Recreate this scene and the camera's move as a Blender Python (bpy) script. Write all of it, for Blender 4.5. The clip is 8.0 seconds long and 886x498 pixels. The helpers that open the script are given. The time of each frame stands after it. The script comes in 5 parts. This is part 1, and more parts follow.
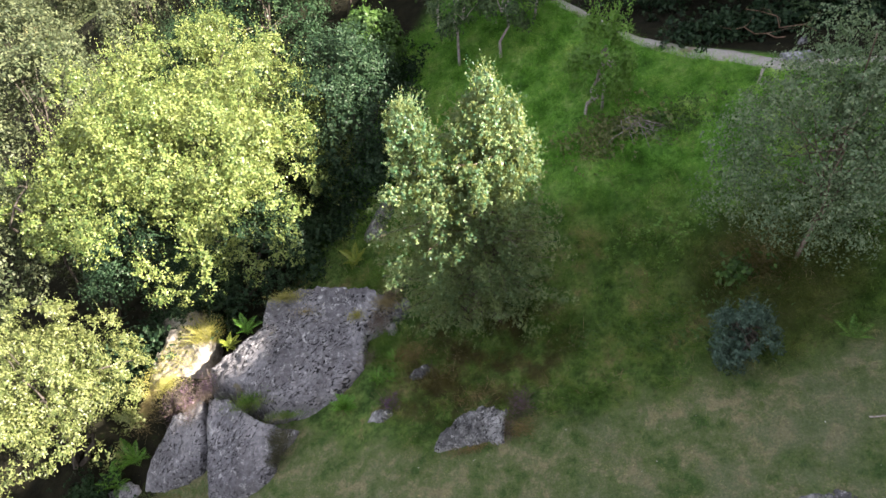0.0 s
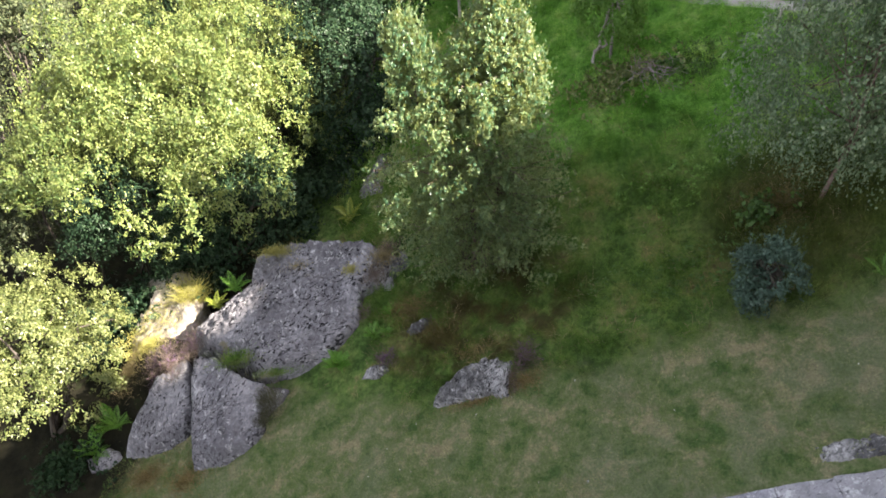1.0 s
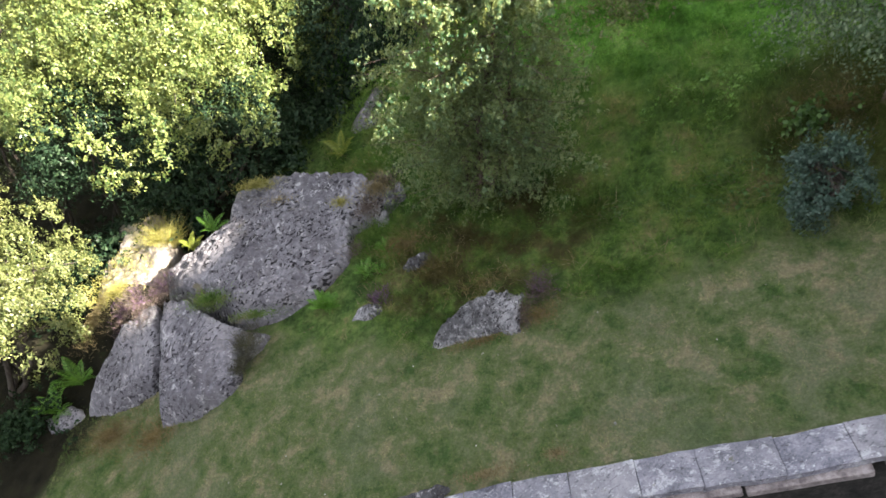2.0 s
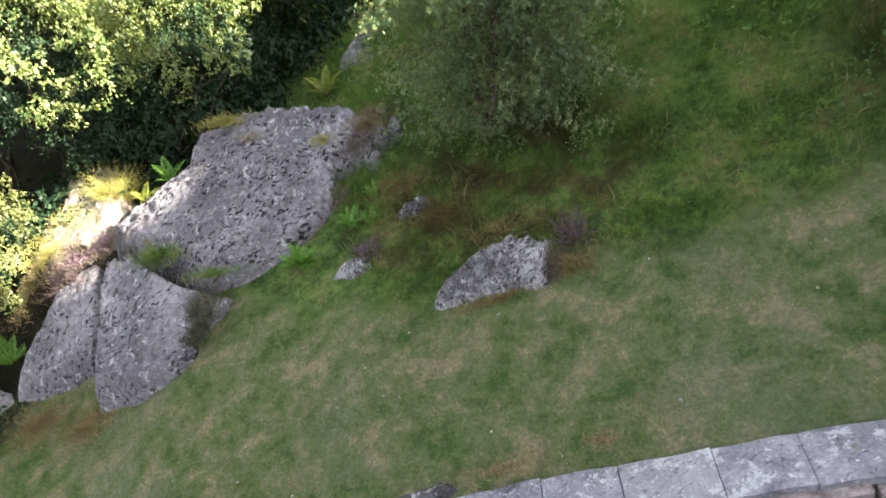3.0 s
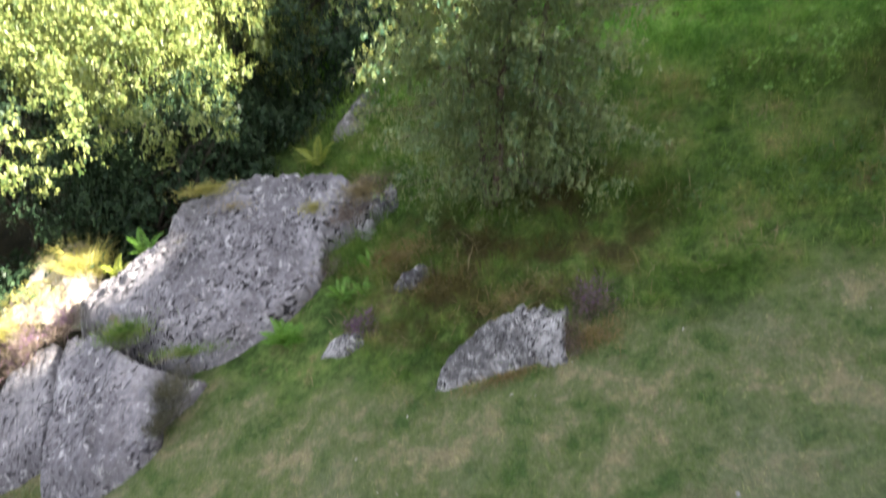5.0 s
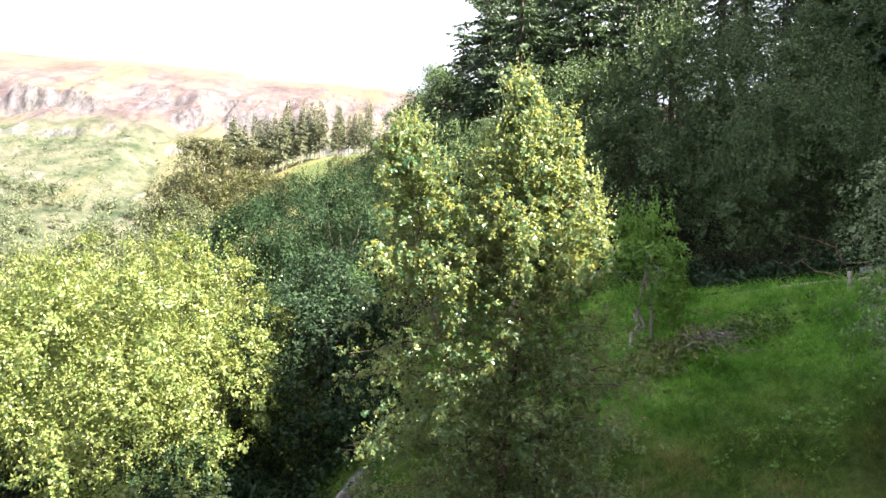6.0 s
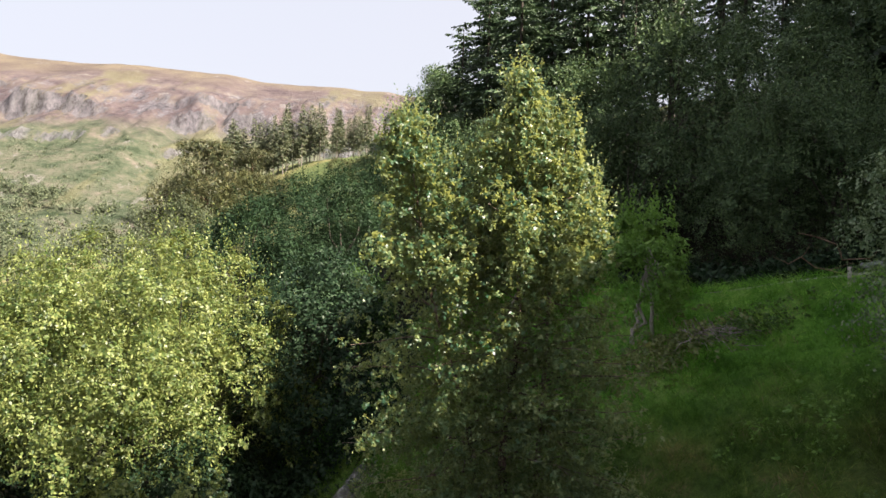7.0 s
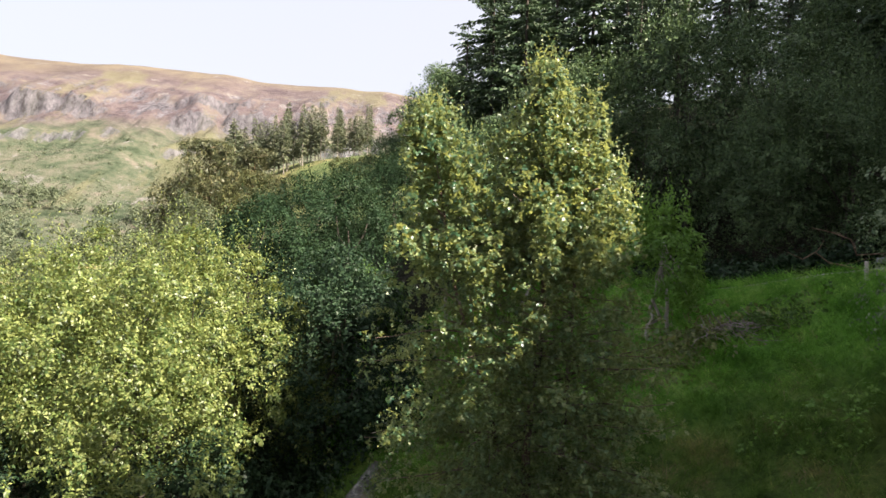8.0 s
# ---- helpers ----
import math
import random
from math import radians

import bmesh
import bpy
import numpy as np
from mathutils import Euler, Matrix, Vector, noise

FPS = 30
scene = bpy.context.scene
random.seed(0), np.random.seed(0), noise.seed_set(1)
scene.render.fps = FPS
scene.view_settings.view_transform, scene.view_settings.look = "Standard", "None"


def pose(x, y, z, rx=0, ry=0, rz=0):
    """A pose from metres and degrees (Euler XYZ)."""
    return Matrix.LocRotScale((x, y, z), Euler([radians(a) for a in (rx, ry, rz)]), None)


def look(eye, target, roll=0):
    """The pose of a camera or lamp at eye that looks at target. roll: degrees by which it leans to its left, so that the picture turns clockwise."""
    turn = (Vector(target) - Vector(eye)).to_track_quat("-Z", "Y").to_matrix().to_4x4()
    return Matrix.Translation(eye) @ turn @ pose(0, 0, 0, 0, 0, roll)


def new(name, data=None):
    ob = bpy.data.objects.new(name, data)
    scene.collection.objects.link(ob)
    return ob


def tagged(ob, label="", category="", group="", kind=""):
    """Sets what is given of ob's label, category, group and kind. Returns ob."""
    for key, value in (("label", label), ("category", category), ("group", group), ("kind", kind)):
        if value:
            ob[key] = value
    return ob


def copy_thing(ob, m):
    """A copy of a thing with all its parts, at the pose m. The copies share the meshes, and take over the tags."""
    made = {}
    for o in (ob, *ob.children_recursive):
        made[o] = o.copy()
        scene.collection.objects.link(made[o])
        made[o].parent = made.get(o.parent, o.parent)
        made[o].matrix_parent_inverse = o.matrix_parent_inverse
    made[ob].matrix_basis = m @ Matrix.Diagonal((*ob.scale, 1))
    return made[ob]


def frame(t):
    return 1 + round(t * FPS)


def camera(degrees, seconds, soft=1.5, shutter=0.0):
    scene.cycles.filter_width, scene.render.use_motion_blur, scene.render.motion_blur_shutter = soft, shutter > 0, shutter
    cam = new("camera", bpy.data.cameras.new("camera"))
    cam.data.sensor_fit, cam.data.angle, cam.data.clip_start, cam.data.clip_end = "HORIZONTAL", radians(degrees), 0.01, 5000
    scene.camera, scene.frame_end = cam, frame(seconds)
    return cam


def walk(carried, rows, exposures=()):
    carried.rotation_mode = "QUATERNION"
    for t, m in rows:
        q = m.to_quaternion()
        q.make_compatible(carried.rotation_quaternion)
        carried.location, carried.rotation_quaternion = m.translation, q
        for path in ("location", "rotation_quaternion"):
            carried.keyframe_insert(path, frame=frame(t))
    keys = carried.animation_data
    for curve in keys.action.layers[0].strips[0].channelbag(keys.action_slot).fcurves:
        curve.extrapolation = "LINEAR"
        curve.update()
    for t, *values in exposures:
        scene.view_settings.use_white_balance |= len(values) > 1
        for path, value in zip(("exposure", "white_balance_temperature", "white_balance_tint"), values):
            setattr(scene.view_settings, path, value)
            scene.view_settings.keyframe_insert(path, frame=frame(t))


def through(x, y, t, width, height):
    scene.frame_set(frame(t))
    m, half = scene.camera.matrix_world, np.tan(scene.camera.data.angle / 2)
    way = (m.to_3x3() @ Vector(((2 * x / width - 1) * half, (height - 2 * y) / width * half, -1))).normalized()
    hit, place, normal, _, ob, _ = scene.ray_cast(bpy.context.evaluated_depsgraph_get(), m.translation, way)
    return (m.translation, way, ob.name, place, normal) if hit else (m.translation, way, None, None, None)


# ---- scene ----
cam = camera(65.2, 8.0, soft=1.5, shutter=0.3)
PATH = [
    (0, (-0.088, 0.049, 11.597), (-0.075, 1.573, 10.301), 0.4),
    (0.5, (-0.132, -0.025, 11.107), (-0.114, 1.505, 9.818), 0.6),
    (1, (-0.142, -0.013, 10.149), (-0.12, 1.516, 8.861), 0.8),
    (1.5, (-0.119, 0.041, 9.069), (-0.097, 1.572, 7.783), 0.9),
    (1.7, (-0.130, 0.125, 8.68), (-0.107, 1.654, 7.391), 0.9),
    (3, (-0.156, 1.632, 5.827), (-0.135, 3.175, 4.554), 1.1),
    (3.5, (-0.16, 1.934, 4.948), (-0.132, 3.476, 3.675), 1.3),
    (4, (-0.157, 2.099, 4.668), (-0.128, 3.638, 3.391), 1.3),
    (4.2, (-0.155, 2.15, 4.672), (-0.126, 3.689, 3.394), 1.3),
    (4.5, (-0.21, 2.17, 4.76), (-0.17, 3.72, 3.50), 1.5),
    (4.8, (-0.29, 2.18, 4.89), (-0.24, 3.80, 3.71), 1.8),
    (5.1, (-0.35, 2.18, 5.00), (-0.29, 3.94, 4.05), 2.0),
    (5.3, (-0.381, 2.182, 5.045), (-0.311, 4.033, 4.289), 2.1),
    (5.5, (-0.393, 2.197, 5.033), (-0.334, 4.118, 4.478), 2.1),
    (5.7, (-0.385, 2.223, 5.013), (-0.335, 4.191, 4.66), 2.0),
    (5.9, (-0.384, 2.232, 4.995), (-0.337, 4.23, 4.872), 1.9),
    (6, (-0.383, 2.233, 4.986), (-0.34, 4.232, 4.948), 1.9),
    (6.5, (-0.393, 2.24, 4.92), (-0.35, 4.239, 4.891), 1.9),
    (7, (-0.386, 2.231, 4.866), (-0.343, 4.23, 4.836), 1.8),
    (7.5, (-0.361, 2.223, 4.831), (-0.318, 4.222, 4.8), 1.7),
    (8, (-0.651, 2.308, 4.772), (-0.607, 4.308, 4.742), 1.7),
]
EXPOSURES = [(0.0, 2.94, 6750, 15), (1.5, 3.04, 6750, 15), (3.5, 3.50, 6750, 15), (4.2, 3.53, 6750, 15), (5.3, 3.65, 6750, 15), (5.8, 3.42, 6750, 15),
             (6.1, 2.80, 6850, 15), (6.5, 2.12, 6850, 16), (7.0, 1.99, 6850, 16), (8.0, 2.09, 6850, 16)]
walk(cam, [(t, look(eye, target, roll)) for t, eye, target, roll in PATH], EXPOSURES)

# ---- sky and sun ----
SUN_AZ, SUN_EL = -25.0, 40.0      # degrees from the x axis, and above the horizon
world = bpy.data.worlds.new("sky")
scene.world = world
world.use_nodes = True
wn = world.node_tree.nodes
sky = wn.new("ShaderNodeTexSky")
sky.sky_type = "NISHITA"
sky.sun_disc = False
sky.sun_elevation = radians(SUN_EL)
sky.sun_rotation = radians(90 - SUN_AZ)
sky.air_density, sky.dust_density, sky.ozone_density = 1.0, 5.0, 1.0
wn["Background"].inputs["Strength"].default_value = 0.026
veil = wn.new("ShaderNodeMix")
veil.data_type = "RGBA"
veil.inputs[0].default_value = 0.5          # thin high cloud
veil.inputs[7].default_value = (13.6, 14.6, 16.2, 1)
world.node_tree.links.new(sky.outputs[0], veil.inputs[6])
world.node_tree.links.new(veil.outputs[2], wn["Background"].inputs["Color"])
sun = new("sun", bpy.data.lights.new("sun", "SUN"))
sun.data.energy, sun.data.angle, sun.data.color = 5.0, radians(0.6), (1.0, 0.94, 0.82)
sun_way = Vector((math.cos(radians(SUN_AZ)) * math.cos(radians(SUN_EL)), math.sin(radians(SUN_AZ)) * math.cos(radians(SUN_EL)), math.sin(radians(SUN_EL))))
sun.matrix_world = look(sun_way * 60, (0, 0, 0))


# ---- materials ----
class Nodes:
    """A small builder for node materials."""

    def __init__(self, name):
        self.mat = bpy.data.materials.new(name)
        self.mat.use_nodes = True
        self.tree = self.mat.node_tree
        self.tree.nodes.clear()
        self.out = self.tree.nodes.new("ShaderNodeOutputMaterial")
        self.pos = self.tree.nodes.new("ShaderNodeNewGeometry")

    def node(self, kind, **inputs):
        n = self.tree.nodes.new(kind)
        for key, value in inputs.items():
            self.put(n, key, value)
        return n

    def put(self, n, key, value):
        socket = n.inputs[int(key[1:])] if key[0] == "i" and key[1:].isdigit() else n.inputs[key]
        if isinstance(value, bpy.types.NodeSocket):
            self.tree.links.new(value, socket)
        else:
            socket.default_value = value

    def where(self, scale=(1, 1, 1), turn=(0, 0, 0)):
        r = self.node("ShaderNodeMapping", Vector=self.pos.outputs["Position"])
        r.inputs["Rotation"].default_value = [radians(a) for a in turn]
        return self.node("ShaderNodeMapping", Vector=r.outputs[0], Scale=scale).outputs[0]

    def noise(self, scale, detail=4.0, rough=0.6, vector=None, distort=0.0):
        n = self.node("ShaderNodeTexNoise", Scale=scale, Detail=detail, Roughness=rough, Distortion=distort,
                      Vector=vector or self.pos.outputs["Position"])
        return n.outputs["Fac"]

    def ramp(self, fac, *stops):
        r = self.node("ShaderNodeValToRGB", Fac=fac)
        e = r.color_ramp.elements
        while len(e) < len(stops):
            e.new(0.5)
        for k, (p, c) in enumerate(stops):
            e[k].position, e[k].color = p, (*c, 1) if len(c) == 3 else c
        return r.outputs["Color"]

    def step(self, fac, a, b):
        n = self.node("ShaderNodeMapRange", Value=fac)
        n.inputs["From Min"].default_value, n.inputs["From Max"].default_value = a, b
        n.interpolation_type = "SMOOTHSTEP"
        return n.outputs["Result"]

    def mix(self, fac, a, b, kind="MIX"):
        n = self.tree.nodes.new("ShaderNodeMix")
        n.data_type, n.blend_type = "RGBA", kind
        for k, v in ((0, fac), (6, a), (7, b)):
            if isinstance(v, bpy.types.NodeSocket):
                self.tree.links.new(v, n.inputs[k])
            else:
                n.inputs[k].default_value = (*v, 1) if isinstance(v, tuple) and len(v) == 3 else v
        return n.outputs[2]

    def math(self, op, a, b=0.0):
        n = self.tree.nodes.new("ShaderNodeMath")
        n.operation = op
        for k, v in ((0, a), (1, b)):
            if isinstance(v, bpy.types.NodeSocket):
                self.tree.links.new(v, n.inputs[k])
            else:
                n.inputs[k].default_value = v
        return n.outputs[0]

    def bump(self, height, strength=0.5, distance=0.02):
        return self.node("ShaderNodeBump", Height=height, Strength=strength, Distance=distance).outputs[0]

    def solid(self, color, rough=0.8, normal=None, spec=0.3):
        p = self.node("ShaderNodeBsdfPrincipled", Roughness=rough)
        self.put(p, "Base Color", (*color, 1) if isinstance(color, tuple) else color)
        self.put(p, "Specular IOR Level", spec)
        if normal:
            self.put(p, "Normal", normal)
        self.tree.links.new(p.outputs[0], self.out.inputs[0])
        return self.mat


def leaf_material(name, dark, mid, light, through, glow=0.35, gloss=0.28, rough=0.45):
    """Leaves: each leaf with its own shade, light passing through it, and a waxy gloss."""
    n = Nodes(name)
    own = n.pos.outputs["Random Per Island"]
    patch = n.noise(0.9, 3)
    fac = n.math("ADD", n.math("MULTIPLY", own, 0.85), n.math("MULTIPLY", n.math("SUBTRACT", patch, 0.42), 0.9))
    col = n.ramp(fac, (0.12, dark), (0.45, mid), (0.9, light))
    d = n.node("ShaderNodeBsdfPrincipled", Roughness=rough)
    n.put(d, "Base Color", col)
    n.put(d, "Specular IOR Level", gloss)
    t = n.node("ShaderNodeBsdfTranslucent")
    n.put(t, "Color", n.mix(n.math("MULTIPLY", own, 0.4), through, light))
    m = n.node("ShaderNodeMixShader", Fac=glow)
    n.tree.links.new(d.outputs[0], m.inputs[1])
    n.tree.links.new(t.outputs[0], m.inputs[2])
    n.tree.links.new(m.outputs[0], n.out.inputs[0])
    return n.mat


WILLOW_LEAF = leaf_material("willow_leaf", (0.026, 0.058, 0.018), (0.105, 0.148, 0.042), (0.235, 0.265, 0.088), (0.36, 0.40, 0.085), 0.28, 0.35, 0.42)
SALLOW_LEAF = leaf_material("sallow_leaf", (0.050, 0.072, 0.025), (0.108, 0.131, 0.043), (0.225, 0.243, 0.095), (0.234, 0.279, 0.072), 0.35, 0.4, 0.4)
BIRCH_LEAF = leaf_material("birch_leaf", (0.012, 0.048, 0.029), (0.032, 0.094, 0.051), (0.225, 0.265, 0.12), (0.56, 0.59, 0.16), 0.32, 0.3, 0.38)
GREY_LEAF = leaf_material("grey_leaf", (0.055, 0.10, 0.05), (0.11, 0.165, 0.09), (0.215, 0.27, 0.155), (0.14, 0.20, 0.07), 0.28, 0.25)
TEAL_LEAF = leaf_material("teal_leaf", (0.023, 0.051, 0.035), (0.043, 0.082, 0.058), (0.078, 0.125, 0.094), (0.062, 0.101, 0.055), 0.25)
# alder belt and undergrowth leaf; the belt's shade is put into this tone
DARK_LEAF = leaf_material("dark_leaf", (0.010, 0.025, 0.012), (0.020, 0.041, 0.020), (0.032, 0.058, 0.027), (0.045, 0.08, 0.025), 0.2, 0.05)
THICKET_LEAF = leaf_material("thicket_leaf", (0.026, 0.054, 0.024), (0.06, 0.102, 0.046), (0.125, 0.18, 0.075), (0.07, 0.11, 0.035), 0.22, 0.15)
LIME_LEAF = leaf_material("lime_leaf", (0.025, 0.06, 0.014), (0.05, 0.105, 0.024), (0.09, 0.16, 0.04), (0.1, 0.19, 0.03), 0.35)
ROWAN_LEAF = leaf_material("rowan_leaf", (0.05, 0.12, 0.02), (0.10, 0.21, 0.04), (0.18, 0.31, 0.07), (0.2, 0.36, 0.05), 0.35)
BACK_LEAF = leaf_material("back_leaf", (0.032, 0.047, 0.024), (0.063, 0.079, 0.041), (0.113, 0.128, 0.065), (0.099, 0.117, 0.041), 0.28, 0.15)
OLIVE_LEAF = leaf_material("olive_leaf", (0.036, 0.050, 0.020), (0.072, 0.083, 0.032), (0.135, 0.131, 0.054), (0.108, 0.108, 0.036), 0.25, 0.15)
# far scrub leaf, lightened in place of haze
SCRUB_LEAF = leaf_material("scrub_leaf", (0.053, 0.073, 0.047), (0.100, 0.126, 0.077), (0.176, 0.199, 0.117), (0.140, 0.164, 0.082), 0.2, 0.1)
TAWNY_NEEDLES = leaf_material("tawny_needles", (0.031, 0.044, 0.021), (0.060, 0.075, 0.031), (0.145, 0.135, 0.062), (0.103, 0.103, 0.041), 0.2)
NEEDLES = leaf_material("needles", (0.020, 0.042, 0.022), (0.045, 0.080, 0.042), (0.09, 0.135, 0.065), (0.04, 0.07, 0.02), 0.12)
# needles of the distant grove, paled to stand in for haze
PINE_NEEDLES = leaf_material("pine_needles", (0.047, 0.068, 0.042), (0.088, 0.112, 0.068), (0.164, 0.170, 0.094), (0.117, 0.117, 0.047), 0.15)
# leaf for willow boughs and undergrowth, with the shade mixed into its colour
SHADE_TONED_LEAF = leaf_material("shade_toned_leaf", (0.009, 0.022, 0.011), (0.018, 0.040, 0.020), (0.038, 0.066, 0.032), (0.03, 0.055, 0.015), 0.15, 0.12)
FERN_LEAF = leaf_material("fern_leaf", (0.045, 0.12, 0.018), (0.09, 0.215, 0.03), (0.15, 0.30, 0.05), (0.10, 0.22, 0.03), 0.3)
FERN_GOLD = leaf_material("fern_gold", (0.09, 0.12, 0.015), (0.16, 0.20, 0.03), (0.24, 0.27, 0.05), (0.3, 0.36, 0.05), 0.3)
RUSH_BLADE = leaf_material("rush_blade", (0.14, 0.145, 0.03), (0.26, 0.245, 0.06), (0.40, 0.36, 0.13), (0.25, 0.24, 0.05), 0.25)
HEATHER_TWIG = leaf_material("heather_twig", (0.045, 0.035, 0.025), (0.085, 0.065, 0.05), (0.14, 0.105, 0.085), (0.08, 0.06, 0.04), 0.1)
DARK_HEATH = leaf_material("dark_heath", (0.02, 0.022, 0.012), (0.045, 0.047, 0.025), (0.085, 0.08, 0.045), (0.04, 0.04, 0.02), 0.1)
HEATHER_BLOOM = leaf_material("heather_bloom", (0.07, 0.035, 0.075), (0.12, 0.06, 0.13), (0.19, 0.11, 0.2), (0.1, 0.05, 0.1), 0.2)
PALE_FLECK = leaf_material("pale_fleck", (0.25, 0.24, 0.18), (0.45, 0.44, 0.38), (0.65, 0.65, 0.6), (0.4, 0.4, 0.3), 0.1)
RUST_BLADE = leaf_material("rust_blade", (0.085, 0.065, 0.025), (0.155, 0.12, 0.045), (0.25, 0.2, 0.09), (0.2, 0.13, 0.04), 0.2)
DEAD_GRASS = leaf_material("dead_grass", (0.085, 0.065, 0.03), (0.175, 0.14, 0.065), (0.29, 0.245, 0.13), (0.2, 0.13, 0.05), 0.2)


def bark_material(name, a, b, c, scale=14.0):
    n = Nodes(name)
    v = n.where((1, 1, 0.25))
    f = n.noise(scale, 5, 0.65, v)
    return n.solid(n.ramp(f, (0.3, a), (0.5, b), (0.72, c)), 0.85, n.bump(f, 0.6, 0.02))


BIRCH_BARK = bark_material("birch_bark", (0.035, 0.025, 0.02), (0.12, 0.08, 0.06), (0.34, 0.28, 0.24), 9)
BARK = bark_material("bark", (0.018, 0.015, 0.012), (0.05, 0.041, 0.033), (0.10, 0.088, 0.072))
PINE_BARK = bark_material("pine_bark", (0.06, 0.035, 0.02), (0.16, 0.10, 0.07), (0.28, 0.2, 0.15), 6)
GREY_BARK = bark_material("grey_bark", (0.08, 0.07, 0.06), (0.2, 0.175, 0.15), (0.34, 0.31, 0.28), 5)
BRUSHWOOD = bark_material("brushwood", (0.11, 0.09, 0.09), (0.24, 0.2, 0.2), (0.4, 0.36, 0.36), 20)
DEAD_WOOD = bark_material("dead_wood", (0.18, 0.15, 0.14), (0.34, 0.29, 0.28), (0.5, 0.46, 0.44), 20)


def rock_material(name, base, pale, moss_amount, pits=0.6, turn=-28, grain=1.0):
    """Grey lichened rock: dark elongated pits, white lichen spots and straw-coloured moss."""
    n = Nodes(name)
    big = n.noise(0.9, 5, 0.6)
    fine = n.noise(11, 8, 0.66)
    col = n.ramp(n.math("ADD", n.math("MULTIPLY", big, 0.6), n.math("MULTIPLY", fine, 0.4)),
                 (0.36, tuple(v * 0.58 for v in base)), (0.49, base), (0.62, pale))
    lich = n.noise(6.5, 7, 0.72, None, 0.4)
    fleck = n.noise(24, 4, 0.65)
    col = n.mix(n.math("MULTIPLY", n.step(lich, 0.56, 0.63), 0.75), col, (0.40, 0.40, 0.405))
    col = n.mix(n.math("MULTIPLY", n.step(fleck, 0.62, 0.68), 0.7), col, (0.42, 0.43, 0.43))
    long = n.where((8.0 * grain, 22.0 * grain, 12.0 * grain), (0, 0, turn))
    pit = n.noise(1.0, 4, 0.6, long, 0.7)
    band = n.step(n.noise(1.4, 4), 0.40, 0.54)
    pitm = n.math("MULTIPLY", n.math("MULTIPLY", n.step(pit, 0.558, 0.574), band), pits)
    small = n.noise(1.0, 3, 0.6, n.where((26.0, 48.0, 36.0), (0, 0, turn)), 0.4)
    pitm = n.math("MAXIMUM", pitm, n.math("MULTIPLY", n.step(small, 0.60, 0.66), 0.25 * pits))
    col = n.mix(pitm, col, (0.022, 0.021, 0.024))
    mossn = n.noise(1.6, 6, 0.68, None, 0.3)
    col = n.mix(n.math("MULTIPLY", n.step(mossn, 0.64 - moss_amount, 0.74 - moss_amount), 0.7), col, (0.15, 0.13, 0.06))
    height = n.math("SUBTRACT", n.math("ADD", n.math("MULTIPLY", fine, 0.6), n.math("MULTIPLY", lich, 0.4)), n.math("MULTIPLY", pitm, 1.0))
    return n.solid(col, 0.9, n.bump(height, 0.9, 0.06), 0.2)


ROCK = rock_material("outcrop_rock", (0.135, 0.130, 0.142), (0.235, 0.23, 0.245), 0.03, 1.0)
ROCK_SMOOTH = rock_material("smooth_rock", (0.142, 0.138, 0.152), (0.245, 0.24, 0.256), 0.0, 0.9, -50)
ROCK_PALE = rock_material("lichened_boulder", (0.09, 0.09, 0.093), (0.33, 0.33, 0.335), 0.02, 0.95, -50, 1.5)
ROCK_MOSSY = rock_material("mossy_rock", (0.10, 0.095, 0.10), (0.17, 0.165, 0.17), 0.14, 0.8)
ROCK_WARM = rock_material("warm_ledge_rock", (0.188, 0.165, 0.139), (0.330, 0.300, 0.259), 0.10, 0.4)


def coping_material():
    """Weathered blue-grey slabs, blotched with pale lichen and dark algae."""
    n = Nodes("coping_stone")
    rnd = n.node("ShaderNodeObjectInfo").outputs["Random"]
    big = n.noise(2.6, 7, 0.72, None, 0.5)
    fine = n.noise(30, 7, 0.75)
    col = n.ramp(n.math("ADD", n.math("MULTIPLY", big, 0.65), n.math("MULTIPLY", fine, 0.35)),
                 (0.38, (0.075, 0.076, 0.092)), (0.47, (0.155, 0.157, 0.188)), (0.56, (0.25, 0.25, 0.285)), (0.64, (0.36, 0.35, 0.37)))
    col = n.mix(n.math("MULTIPLY", n.step(rnd, 0.45, 0.9), 0.45), col, (0.27, 0.265, 0.27))
    pale = n.noise(5.0, 8, 0.78, None, 0.2)
    col = n.mix(n.math("MULTIPLY", n.step(pale, 0.54, 0.60), 0.7), col, (0.46, 0.47, 0.49))
    spot = n.noise(19, 4, 0.65)
    col = n.mix(n.math("MULTIPLY", n.step(spot, 0.62, 0.68), 0.8), col, (0.55, 0.57, 0.57))
    dark = n.noise(9, 6, 0.72, n.where((1.0, 2.2, 1.0), (0, 0, -25)), 0.6)
    col = n.mix(n.math("MULTIPLY", n.step(dark, 0.57, 0.63), 0.75), col, (0.055, 0.055, 0.066))
    moss = n.noise(3.1, 6, 0.72)
    col = n.mix(n.math("MULTIPLY", n.step(moss, 0.64, 0.72), 0.6), col, (0.13, 0.125, 0.05))
    return n.solid(col, 0.88, n.bump(n.math("ADD", n.math("ADD", fine, big), n.math("MULTIPLY", dark, -0.6)), 0.8, 0.03))


